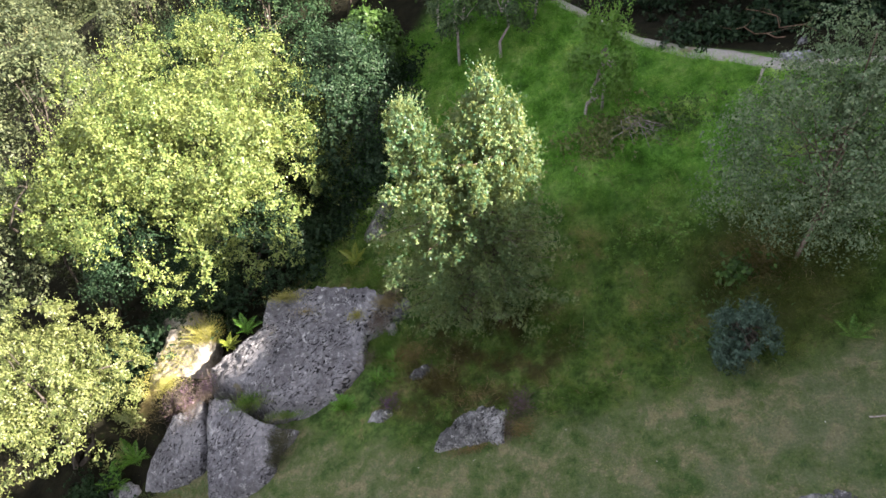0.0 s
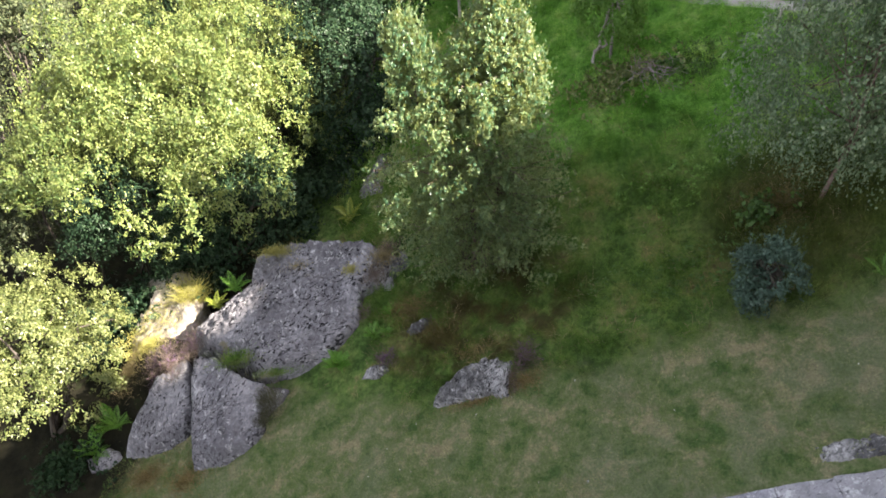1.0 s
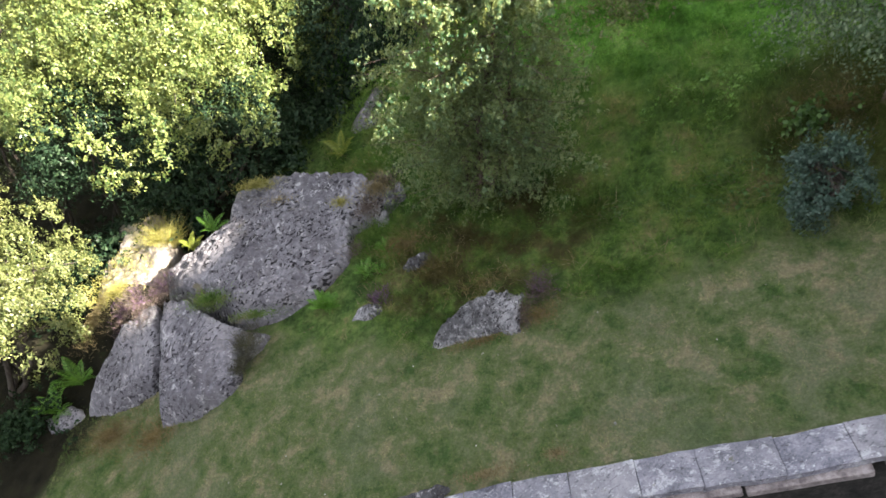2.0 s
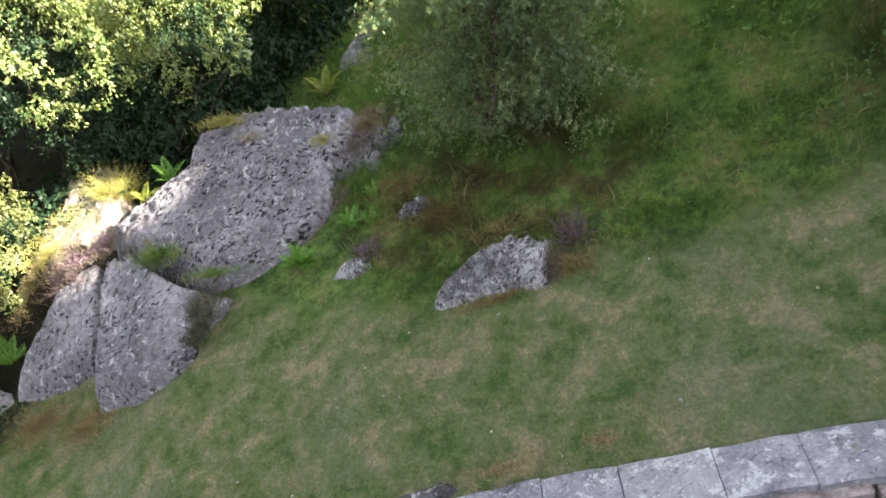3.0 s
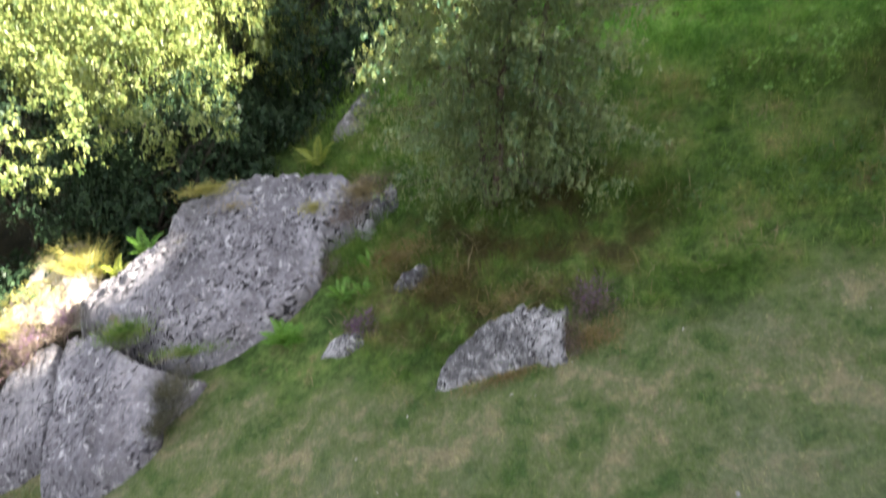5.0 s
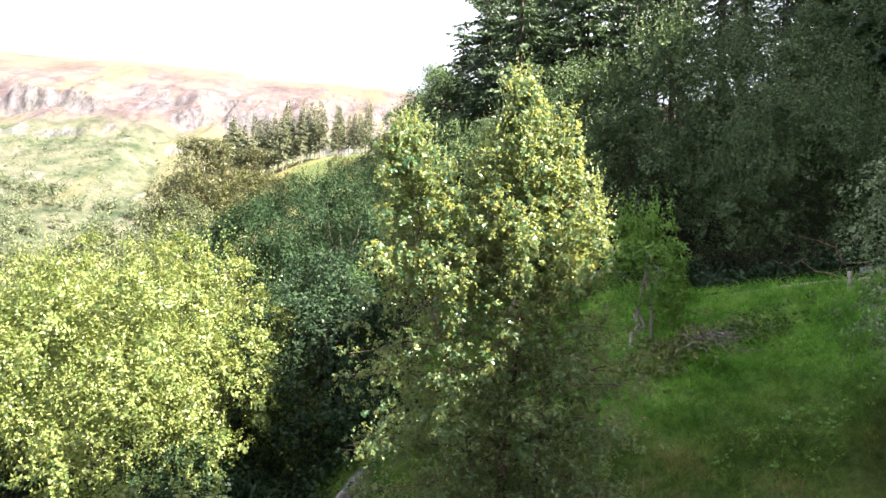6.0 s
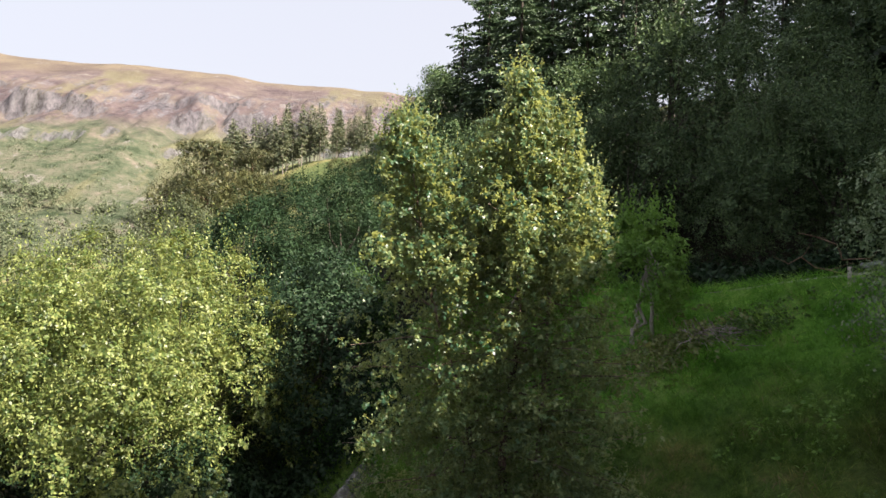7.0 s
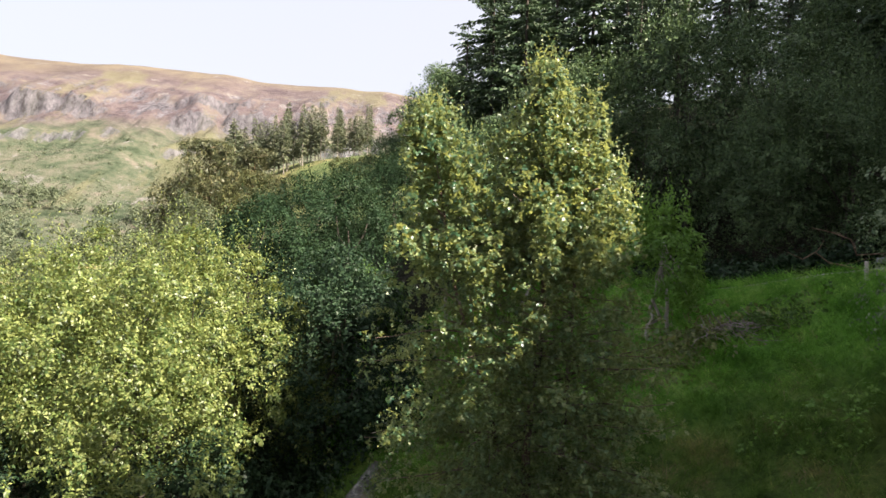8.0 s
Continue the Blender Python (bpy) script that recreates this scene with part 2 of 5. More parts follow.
COPING = coping_material()
n_ = Nodes("course_stone")
COURSE = n_.solid(n_.ramp(n_.noise(6, 7, 0.75), (0.36, (0.10, 0.085, 0.085)), (0.5, (0.21, 0.185, 0.18)), (0.64, (0.34, 0.31, 0.30))), 0.9, n_.bump(n_.noise(30, 6), 0.7, 0.02))
# near-black stone for the wall face below the coping
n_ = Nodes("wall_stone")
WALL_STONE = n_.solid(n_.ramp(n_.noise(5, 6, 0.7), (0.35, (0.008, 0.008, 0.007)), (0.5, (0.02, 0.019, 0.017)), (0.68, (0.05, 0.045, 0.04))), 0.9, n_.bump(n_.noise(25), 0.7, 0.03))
n_ = Nodes("gravel")
GRAVEL = n_.solid(n_.mix(n_.step(n_.noise(1.1, 4), 0.5, 0.7), n_.ramp(n_.noise(40, 5, 0.7), (0.3, (0.19, 0.175, 0.165)), (0.5, (0.31, 0.29, 0.275)), (0.7, (0.43, 0.41, 0.39))), (0.16, 0.125, 0.085)), 0.95, n_.bump(n_.noise(60), 0.6, 0.02))


def turf_colour(n):
    """Colours of the sward by place: grazed and greyish by the wall, lush on the slope, brown in patches."""
    xyz = n.node("ShaderNodeSeparateXYZ", Vector=n.pos.outputs["Position"])
    x, y = xyz.outputs["X"], xyz.outputs["Y"]
    wob = n.math("MULTIPLY", n.math("SUBTRACT", n.noise(0.8, 4), 0.5), 1.6)
    yy = n.math("ADD", y, wob)
    blot = n.math("ADD", n.math("MULTIPLY", n.noise(1.9, 5, 0.65, None, 0.4), 0.65), n.math("MULTIPLY", n.noise(6.5, 6, 0.75), 0.35))
    short = n.ramp(blot, (0.39, (0.074, 0.134, 0.042)), (0.46, (0.130, 0.180, 0.070)), (0.53, (0.184, 0.212, 0.106)), (0.60, (0.30, 0.275, 0.168)))
    short = n.mix(n.math("MULTIPLY", n.step(n.noise(0.55, 3), 0.52, 0.68), 0.45), short, (0.215, 0.235, 0.15))
    short = n.mix(n.math("MULTIPLY", n.step(n.noise(2.6, 4, 0.6), 0.60, 0.70), 0.4), short, (0.235, 0.205, 0.135))
    rough = n.ramp(n.noise(1.4, 7, 0.72), (0.37, (0.034, 0.072, 0.018)), (0.46, (0.072, 0.132, 0.032)), (0.56, (0.118, 0.178, 0.050)), (0.66, (0.20, 0.18, 0.085)))
    lush = n.ramp(n.noise(1.2, 7, 0.72), (0.36, (0.050, 0.125, 0.022)), (0.46, (0.105, 0.255, 0.042)), (0.55, (0.175, 0.345, 0.074)), (0.64, (0.29, 0.41, 0.13)))
    brown = n.ramp(n.noise(2.2, 5), (0.3, (0.030, 0.030, 0.012)), (0.55, (0.068, 0.058, 0.024)), (0.75, (0.12, 0.105, 0.045)))
    grain = n.noise(24, 5, 0.75)
    short = n.mix(1.0, short, n.ramp(grain, (0.34, (0.66, 0.68, 0.66)), (0.5, (0.86, 0.86, 0.86)), (0.66, (1.12, 1.1, 1.1))), "MULTIPLY")
    grain = n.noise(8, 6, 0.75)
    shade = n.ramp(grain, (0.34, (0.5, 0.52, 0.5)), (0.5, (0.95, 0.95, 0.95)), (0.66, (1.4, 1.35, 1.3)))
    rough, lush = n.mix(1.0, rough, shade, "MULTIPLY"), n.mix(1.0, lush, shade, "MULTIPLY")
    far = n.math("MULTIPLY", n.math("MINIMUM", n.math("MAXIMUM", n.math("SUBTRACT", -0.3, x), 0.0), 3.5), 0.42)
    edge = n.math("SUBTRACT", n.math("SUBTRACT", yy, far), 7.9)
    col = n.mix(n.step(edge, -0.35, 0.35), short, rough)
    up = n.math("ADD", n.math("MULTIPLY", x, 0.35), n.math("MULTIPLY", yy, 0.8))
    col = n.mix(n.step(up, 10.2, 12.6), col, lush)
    # bare, brown ground under the birch and on the slope below the second birch
    bx = n.math("POWER", n.math("SUBTRACT", x, 0.7), 2.0)
    by = n.math("POWER", n.math("SUBTRACT", yy, 9.6), 2.0)
    near = n.step(n.math("ADD", n.math("MULTIPLY", bx, 0.45), by), 2.6, 0.6)
    col = n.mix(n.math("MULTIPLY", near, n.step(n.noise(1.7, 4), 0.38, 0.62)), col, brown)
    cx = n.math("POWER", n.math("SUBTRACT", x, 6.2), 2.0)
    cy = n.math("POWER", n.math("SUBTRACT", yy, 9.6), 2.0)
    near = n.step(n.math("ADD", cx, cy), 3.5, 0.8)
    col = n.mix(n.math("MULTIPLY", near, 0.6), col, brown)
    return col, x, y


n_ = Nodes("turf")
tc, tx, ty = turf_colour(n_)
wild = n_.ramp(n_.noise(0.05, 6, 0.65), (0.35, (0.06, 0.09, 0.03)), (0.5, (0.11, 0.13, 0.05)), (0.65, (0.20, 0.17, 0.08)))
tc = n_.mix(n_.step(ty, 26, 44), tc, wild)
# leaf litter, taken near black to carry the shade under wood and gully
shaded_litter = n_.ramp(n_.noise(2.5, 5), (0.35, (0.010, 0.010, 0.006)), (0.6, (0.024, 0.022, 0.013)), (0.75, (0.025, 0.04, 0.012)))
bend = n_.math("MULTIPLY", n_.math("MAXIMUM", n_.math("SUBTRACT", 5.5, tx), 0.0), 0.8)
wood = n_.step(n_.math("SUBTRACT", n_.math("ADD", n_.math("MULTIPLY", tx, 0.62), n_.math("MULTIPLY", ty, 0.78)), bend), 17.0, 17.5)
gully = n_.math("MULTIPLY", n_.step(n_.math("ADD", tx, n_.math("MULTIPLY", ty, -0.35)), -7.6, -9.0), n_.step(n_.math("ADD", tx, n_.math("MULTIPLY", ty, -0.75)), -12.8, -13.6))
tc = n_.mix(n_.math("MULTIPLY", n_.math("MAXIMUM", wood, gully), n_.step(ty, 56, 46)), tc, shaded_litter)
# the ground in front of the wall turns near black
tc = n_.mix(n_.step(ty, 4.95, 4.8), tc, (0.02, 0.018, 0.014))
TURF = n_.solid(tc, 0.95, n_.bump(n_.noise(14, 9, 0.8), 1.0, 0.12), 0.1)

n_ = Nodes("grass_blade")
gc, gx, gy = turf_colour(n_)
own_ = n_.pos.outputs["Random Per Island"]
gc = n_.mix(0.9, gc, n_.mix(1.0, gc, n_.ramp(own_, (0.0, (0.6, 0.72, 0.5)), (0.4, (1.0, 1.08, 0.85)), (0.8, (1.4, 1.42, 1.2)), (1.0, (1.9, 1.7, 1.5))), "MULTIPLY"))
gd = n_.node("ShaderNodeBsdfDiffuse")
n_.put(gd, "Color", gc)
gt = n_.node("ShaderNodeBsdfTranslucent")
n_.put(gt, "Color", gc)
gm = n_.node("ShaderNodeMixShader", Fac=0.3)
n_.tree.links.new(gd.outputs[0], gm.inputs[1])
n_.tree.links.new(gt.outputs[0], gm.inputs[2])
n_.tree.links.new(gm.outputs[0], n_.out.inputs[0])
BLADE = n_.mat


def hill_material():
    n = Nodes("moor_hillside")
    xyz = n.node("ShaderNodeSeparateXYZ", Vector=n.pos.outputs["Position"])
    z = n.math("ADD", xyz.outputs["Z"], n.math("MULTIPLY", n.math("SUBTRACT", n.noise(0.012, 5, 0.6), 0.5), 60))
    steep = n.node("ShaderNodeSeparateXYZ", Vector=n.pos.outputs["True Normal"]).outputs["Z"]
    # hill colours are lightened throughout, so that haze is part of them
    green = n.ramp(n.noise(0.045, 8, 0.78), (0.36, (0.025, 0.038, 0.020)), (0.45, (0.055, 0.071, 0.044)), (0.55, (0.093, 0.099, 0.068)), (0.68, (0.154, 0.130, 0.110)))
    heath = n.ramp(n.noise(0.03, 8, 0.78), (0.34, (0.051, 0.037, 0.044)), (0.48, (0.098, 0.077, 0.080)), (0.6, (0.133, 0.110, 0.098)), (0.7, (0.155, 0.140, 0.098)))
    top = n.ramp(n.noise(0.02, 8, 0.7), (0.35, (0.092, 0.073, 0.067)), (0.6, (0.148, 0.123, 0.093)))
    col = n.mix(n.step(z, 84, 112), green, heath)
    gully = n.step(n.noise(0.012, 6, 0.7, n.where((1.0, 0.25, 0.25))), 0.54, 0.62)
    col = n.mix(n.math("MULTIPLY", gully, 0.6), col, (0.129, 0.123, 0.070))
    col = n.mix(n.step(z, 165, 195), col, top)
    # broken crags: upright ribs of pale rock, the clefts between drawn in dark colour
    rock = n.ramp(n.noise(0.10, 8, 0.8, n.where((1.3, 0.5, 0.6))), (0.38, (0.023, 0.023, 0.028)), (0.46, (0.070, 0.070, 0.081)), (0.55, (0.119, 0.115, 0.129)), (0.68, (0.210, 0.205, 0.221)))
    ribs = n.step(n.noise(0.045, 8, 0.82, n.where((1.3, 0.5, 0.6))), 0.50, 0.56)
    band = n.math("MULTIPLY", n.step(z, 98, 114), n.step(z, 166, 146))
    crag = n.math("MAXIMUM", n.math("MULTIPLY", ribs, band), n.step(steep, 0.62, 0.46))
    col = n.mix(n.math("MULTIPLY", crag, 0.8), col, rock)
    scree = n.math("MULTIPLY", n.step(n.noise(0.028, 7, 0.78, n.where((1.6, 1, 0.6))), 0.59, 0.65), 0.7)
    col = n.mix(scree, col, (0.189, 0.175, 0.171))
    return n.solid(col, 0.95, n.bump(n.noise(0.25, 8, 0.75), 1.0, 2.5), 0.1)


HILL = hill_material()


# ---- building helpers ----
def part(name, bm, material, parent=None, label=""):
    """Links a bmesh, or a mesh, as one object under a thing."""
    if isinstance(bm, bmesh.types.BMesh):
        mesh = bpy.data.meshes.new(name)
        bm.to_mesh(mesh)
        bm.free()
    else:
        mesh = bm
    if material and not mesh.materials:
        mesh.materials.append(material)
    ob = new(name, mesh)
    if parent:
        ob.parent = parent
    if label:
        tagged(ob, label)
    return ob


def mesh_of(name, verts, faces, smooth=False):
    """A mesh from arrays: verts (n, 3), faces (m, k)."""
    verts, faces = np.asarray(verts, np.float32), np.asarray(faces, np.int32)
    mesh = bpy.data.meshes.new(name)
    k = faces.shape[1]
    mesh.vertices.add(len(verts))
    mesh.vertices.foreach_set("co", verts.ravel())
    mesh.loops.add(faces.size)
    mesh.loops.foreach_set("vertex_index", faces.ravel())
    mesh.polygons.add(len(faces))
    mesh.polygons.foreach_set("loop_start", np.arange(len(faces), dtype=np.int32) * k)
    mesh.update(calc_edges=True)
    mesh.validate()
    if smooth:
        mesh.polygons.foreach_set("use_smooth", np.ones(len(faces), bool))
    return mesh


def smoothstep(a, b, v):
    t = np.clip((np.asarray(v, float) - a) / (b - a), 0, 1)
    return t * t * (3 - 2 * t)


def waves(x, y, seed=0, octaves=4, size=1.0):
    """Cheap smooth unevenness from turned sine waves, about -1 to 1."""
    rng = np.random.RandomState(seed)
    total, amp, norm = np.zeros(np.broadcast(x, y).shape), 1.0, 0.0
    for _ in range(octaves):
        for _ in range(3):
            a, p, q = rng.uniform(0, 6.28, 3)
            k = 6.28 / size * rng.uniform(0.7, 1.3)
            total = total + amp * np.sin(k * (np.cos(a) * x + np.sin(a) * y) + p + 1.3 * np.sin(0.6 * k * (np.sin(a) * x - np.cos(a) * y) + q))
            norm += amp * 0.6
        amp *= 0.5
        size *= 0.47
    return total / norm


def wall_line(x):
    """The coping's edge towards the grass."""
    return 5.42 - 0.055 * (np.asarray(x, float) - 1.5)


def ground_z(x, y):
    """Height of the ground: a slope falling to the stream, a bank above the path, the valley beyond, and an unseen
    ridge against the sun.
    """
    x, y = np.asarray(x, float), np.asarray(y, float)
    u = 0.45 * x + 0.2 * (y - 8) - 0.2
    z = np.where(u > 3, 3 + (u - 3) * 0.9, u)
    z = np.where(z > 14, 14 + (z - 14) * 0.3, z)
    z = np.where(z < -4, -4 + 6 * np.tanh((z + 4) / 6), z)
    q = 0.62 * x + 0.78 * y - 0.8 * np.clip(5.5 - x, 0, 6) * smoothstep(10, 16, y) - 16.35
    z = z + (0.12 * np.clip(q - 8, 0, 30) - 0.40 * np.clip(q, 0, 5) - 0.12 * np.clip(q - 5, 0, 4)) * smoothstep(-9, 3, x)
    # unseen ridge added on the right, its crest notched to shape the shadow edge
    z = z + np.clip(22.4 + 1.7 * (1 - smoothstep(-4.2, -2.8, y)) - 0.3 * smoothstep(-1.2, -0.4, y) + 1.7 * smoothstep(1.8, 3.2, y) - z, 0, 20) * smoothstep(13, 20.5, x) * (1 - smoothstep(17, 29, y)) * smoothstep(-60, -30, y)
    z = z + 0.066 * np.clip(y - 60, 0, 120) * smoothstep(-75, -25, x)
    far = smoothstep(-14, 6, x + 0.36 * y) * (1 - smoothstep(260, 420, y))
    z = np.where(y > 30, z * (1 - smoothstep(30, 60, y)) + (z * far - 13 * (1 - far)) * smoothstep(30, 60, y), z)
    z = np.where(y < 20, z + 0.05 * waves(x, y, 3, 4, 2.3) * (1 - smoothstep(12, 20, y)), z)
    z = z - 0.17 * np.clip(-3.6 - x, 0, 2.4) * (1 - smoothstep(13, 18, y))
    z = z + 1.25 * np.exp(-((x + 6.7) / 0.95) ** 2 - ((y - 10.75) / 0.75) ** 2)
    z = z - 2.6 * smoothstep(wall_line(x) - 0.22, wall_line(x) - 0.42, y) * (1 - smoothstep(9, 14, np.abs(x - 2)))
    return z


def gz(x, y):
    return float(ground_z(x, y))


def tube(points, radii, sides=6, closed=True):
    """Verts and quads of a tapered tube along points."""
    points = [Vector(p) for p in points]
    verts, faces = [], []
    for k, p in enumerate(points):
        d = (points[min(k + 1, len(points) - 1)] - points[max(k - 1, 0)]).normalized()
        a = d.cross(Vector((0.3, 1, 0.1))).normalized()
        b = d.cross(a)
        for s in range(sides):
            t = 6.2832 * s / sides
            verts.append(p + (a * math.cos(t) + b * math.sin(t)) * radii[k])
        if k:
            for s in range(sides):
                i, j = (k - 1) * sides + s, (k - 1) * sides + (s + 1) % sides
                faces.append((i, j, j + sides, i + sides))
    return [tuple(v) for v in verts], faces


def bent(a, b, rng, n=5, wobble=0.08, sag=0.0):
    """A crooked line of n + 1 points from a to b."""
    a, b = np.array(a, float), np.array(b, float)
    size = np.linalg.norm(b - a)
    out = []
    for k in range(n + 1):
        t = k / n
        p = a + (b - a) * t
        if 0 < k < n:
            p = p + rng.normal(0, wobble * size, 3) * 0.5
        p[2] += sag * size * math.sin(3.14159 * t)
        out.append(p)
    return out


def tubes_mesh(name, lines):
    """One mesh from several tubes: (points, first radius, last radius)."""
    verts, faces = [], []
    for pts, r0, r1 in lines:
        n = len(pts)
        v, f = tube(pts, [r0 + (r1 - r0) * k / (n - 1) for k in range(n)])
        faces += [tuple(i + len(verts) for i in q) for q in f]
        verts += v
    return mesh_of(name, verts, faces, True)


def unit(v):
    return v / np.maximum(np.linalg.norm(v, axis=-1, keepdims=True), 1e-9)


def leaves_on(rng, clumps, twigs, per, size, width=0.55, droop=0.25, up=0.25, spread=1.0, outward=None):
    """Verts and quads of leaves on twigs that fan out from the clumps' middles. clumps: rows x, y, z, radius."""
    clumps = np.asarray(clumps, float)
    weight = clumps[:, 3] ** 2
    pick = rng.choice(len(clumps), twigs, p=weight / weight.sum())
    c, r = clumps[pick, :3], clumps[pick, 3:4]
    d = rng.normal(0, 1, (twigs, 3))
    if outward is not None:
        d = unit(d) + 0.8 * unit(c - np.asarray(outward, float))
    d[:, 2] += up
    d = unit(d)
    t = 0.35 + 0.7 * rng.rand(twigs, per, 1) ** 0.6
    p = c[:, None] + d[:, None] * r[:, None] * t * spread
    p[..., 2] -= droop * (t[..., 0] ** 2) * r
    p += rng.normal(0, 0.06, p.shape) * r[:, None]
    p = p.reshape(-1, 3)
    n = len(p)
    face = unit(np.repeat(d, per, 0) + 0.42 * rng.normal(0, 1, (n, 3)) + np.array((0, 0, 0.25)))
    a = rng.normal(0, 1, (n, 3)) + 0.6 * np.repeat(d, per, 0) + np.array((0, 0, -1.2 * droop))
    a = unit(a - face * np.sum(a * face, -1, keepdims=True))
    s = np.cross(face, a)
    nn = face
    L = (size * rng.uniform(0.6, 1.25, (n, 1)))
    W = L * width
    quad = np.stack([p, p + a * L * 0.45 + s * W * 0.5 + nn * L * 0.10, p + a * L, p + a * L * 0.45 - s * W * 0.5 + nn * L * 0.10], 1)
    return quad.reshape(-1, 3), np.arange(4 * n).reshape(-1, 4)


def joined(*pieces):
    verts, faces, k = [], [], 0
    for v, f in pieces:
        verts.append(v)
        faces.append(np.asarray(f) + k)
        k += len(v)
    return np.concatenate(verts), np.concatenate(faces)


def lumps(rng, centre, radii, count, rel=0.3, low=-0.5, shell=(0.62, 0.88)):
    """Clumps spread over an ellipsoid, fewer below."""
    out = []
    while len(out) < count:
        d = unit(rng.normal(0, 1, 3))
        if d[2] < low:
            continue
        k = rng.uniform(*shell)
        p = np.array(centre) + d * np.array(radii) * k
        out.append((*p, rel * float(np.mean(radii)) * rng.uniform(0.65, 1.35)))
    return out


def shoots(rng, starts, count, length, leaf, per=9, lean=0.35):
    """Upright leafy shoots that stand out of a crown."""
    starts = np.asarray(starts, float)
    pick = rng.randint(0, len(starts), count)
    d = rng.normal(0, lean, (count, 3))
    d[:, 2] = 1
    d = unit(d)
    o = rng.normal(0, 0.55, (count, 3))
    o[:, 2] = np.abs(o[:, 2]) + 0.3
    base = starts[pick, :3] + unit(o) * starts[pick, 3:4] * 0.8
    t = (np.arange(per) + 0.5) / per
    L = length * rng.uniform(0.5, 1.3, (count, 1, 1))
    p = (base[:, None] + d[:, None] * L * t[None, :, None]).reshape(-1, 3)
    n = len(p)
    a = unit(np.repeat(d, per, 0) * 0.9 + rng.normal(0, 0.6, (n, 3)))
    s = unit(np.cross(a, rng.normal(0, 1, (n, 3))))
    l = leaf * rng.uniform(0.7, 1.2, (n, 1)) * np.tile(1.15 - 0.5 * t, count)[:, None]
    quad = np.stack([p, p + a * l * 0.45 + s * l * 0.24, p + a * l, p + a * l * 0.45 - s * l * 0.24], 1)
    return quad.reshape(-1, 3), np.arange(4 * n).reshape(-1, 4)


def empty(name, x, y, z=None):
    e = new(name)
    e.location = (x, y, gz(x, y) if z is None else z)
    e.empty_display_size = 0.2
    return e


def local(v, e):
    return np.asarray(v, float) - np.array(e.location)


# ---- ground ----
def graded(near0, near1, step, far0, far1, grow=1.07):
    line = list(np.arange(near0, near1 + step / 2, step))
    s, v = step, line[-1]
    while v < far1:
        s *= grow
        v += s
        line.append(v)
    s, v = step, near0
    while v > far0:
        s *= grow
        v -= s
        line.insert(0, v)
    return np.array(line)


def grid_faces(nx, ny):
    i = np.arange(nx * ny).reshape(ny, nx)
    return np.stack([i[:-1, :-1], i[:-1, 1:], i[1:, 1:], i[1:, :-1]], -1).reshape(-1, 4)


gxs, gys = graded(-10, 10, 0.2, -2500, 2500), graded(4, 22, 0.2, -1500, 3500)
GX, GY = np.meshgrid(gxs, gys)
ground = part("ground", mesh_of("ground", np.stack([GX, GY, ground_z(GX, GY)], -1).reshape(-1, 3), grid_faces(len(gxs), len(gys)), True), TURF)
tagged(ground, "grassy slope of short turf and rough grass above a stream", "ground", kind="structure")


def hill_z(X, D):
    """Height of the far side of the valley at x and at the share D of the way from its foot to its crest."""
    ridge = 200 - 0.048 * (X + 290) + 3 * waves(X, X * 0, 8, 4, 300)
    z = -16 + (ridge + 16) * (0.55 * D ** 1.2 + 0.45 * smoothstep(0.0, 1.0, D))
    for k, (level, tall, width) in enumerate(((0.60, 30, 0.13), (0.70, 14, 0.08), (0.50, 11, 0.08))):
        band = level + 0.035 * waves(X, X * 0, 11 + k, 4, 170)
        strength = np.clip(0.35 + 0.9 * waves(X, X * 0, 21 + k, 5, 110), 0, 1.2)
        z = z + tall * (smoothstep(band - 0.008, band + 0.012, D) - 0.5) * strength * np.exp(-((D - band) / width) ** 2)
    rib = waves(X + 10 * waves(X, D * 300, 19, 3, 80), X * 0, 15, 4, 30)
    z = z + 1.8 * rib * smoothstep(0.42, 0.55, D) * (1 - smoothstep(0.78, 0.92, D))
    return z + 2.6 * waves(X, D * 520, 14, 6, 110) * np.sin(np.pi * np.clip(D, 0, 1))


def hill_y(X, D):
    return 380 + 0.10 * X + 12 * waves(X, X * 0, 5, 3, 260) + D * 520


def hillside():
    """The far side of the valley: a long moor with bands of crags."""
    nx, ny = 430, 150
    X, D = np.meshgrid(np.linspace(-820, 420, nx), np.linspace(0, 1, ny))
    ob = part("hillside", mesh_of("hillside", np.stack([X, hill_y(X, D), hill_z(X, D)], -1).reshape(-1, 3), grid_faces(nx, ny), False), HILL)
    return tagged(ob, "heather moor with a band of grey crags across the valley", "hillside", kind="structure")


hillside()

PATH_LINE = [(12.5, 14.0), (9.8, 14.45), (8.1, 15.05), (6.5, 16.6), (5.0, 18.55), (4.2, 20.0), (3.5, 21.4), (2.7, 23.5), (1.8, 26.5), (0.6, 30.0)]


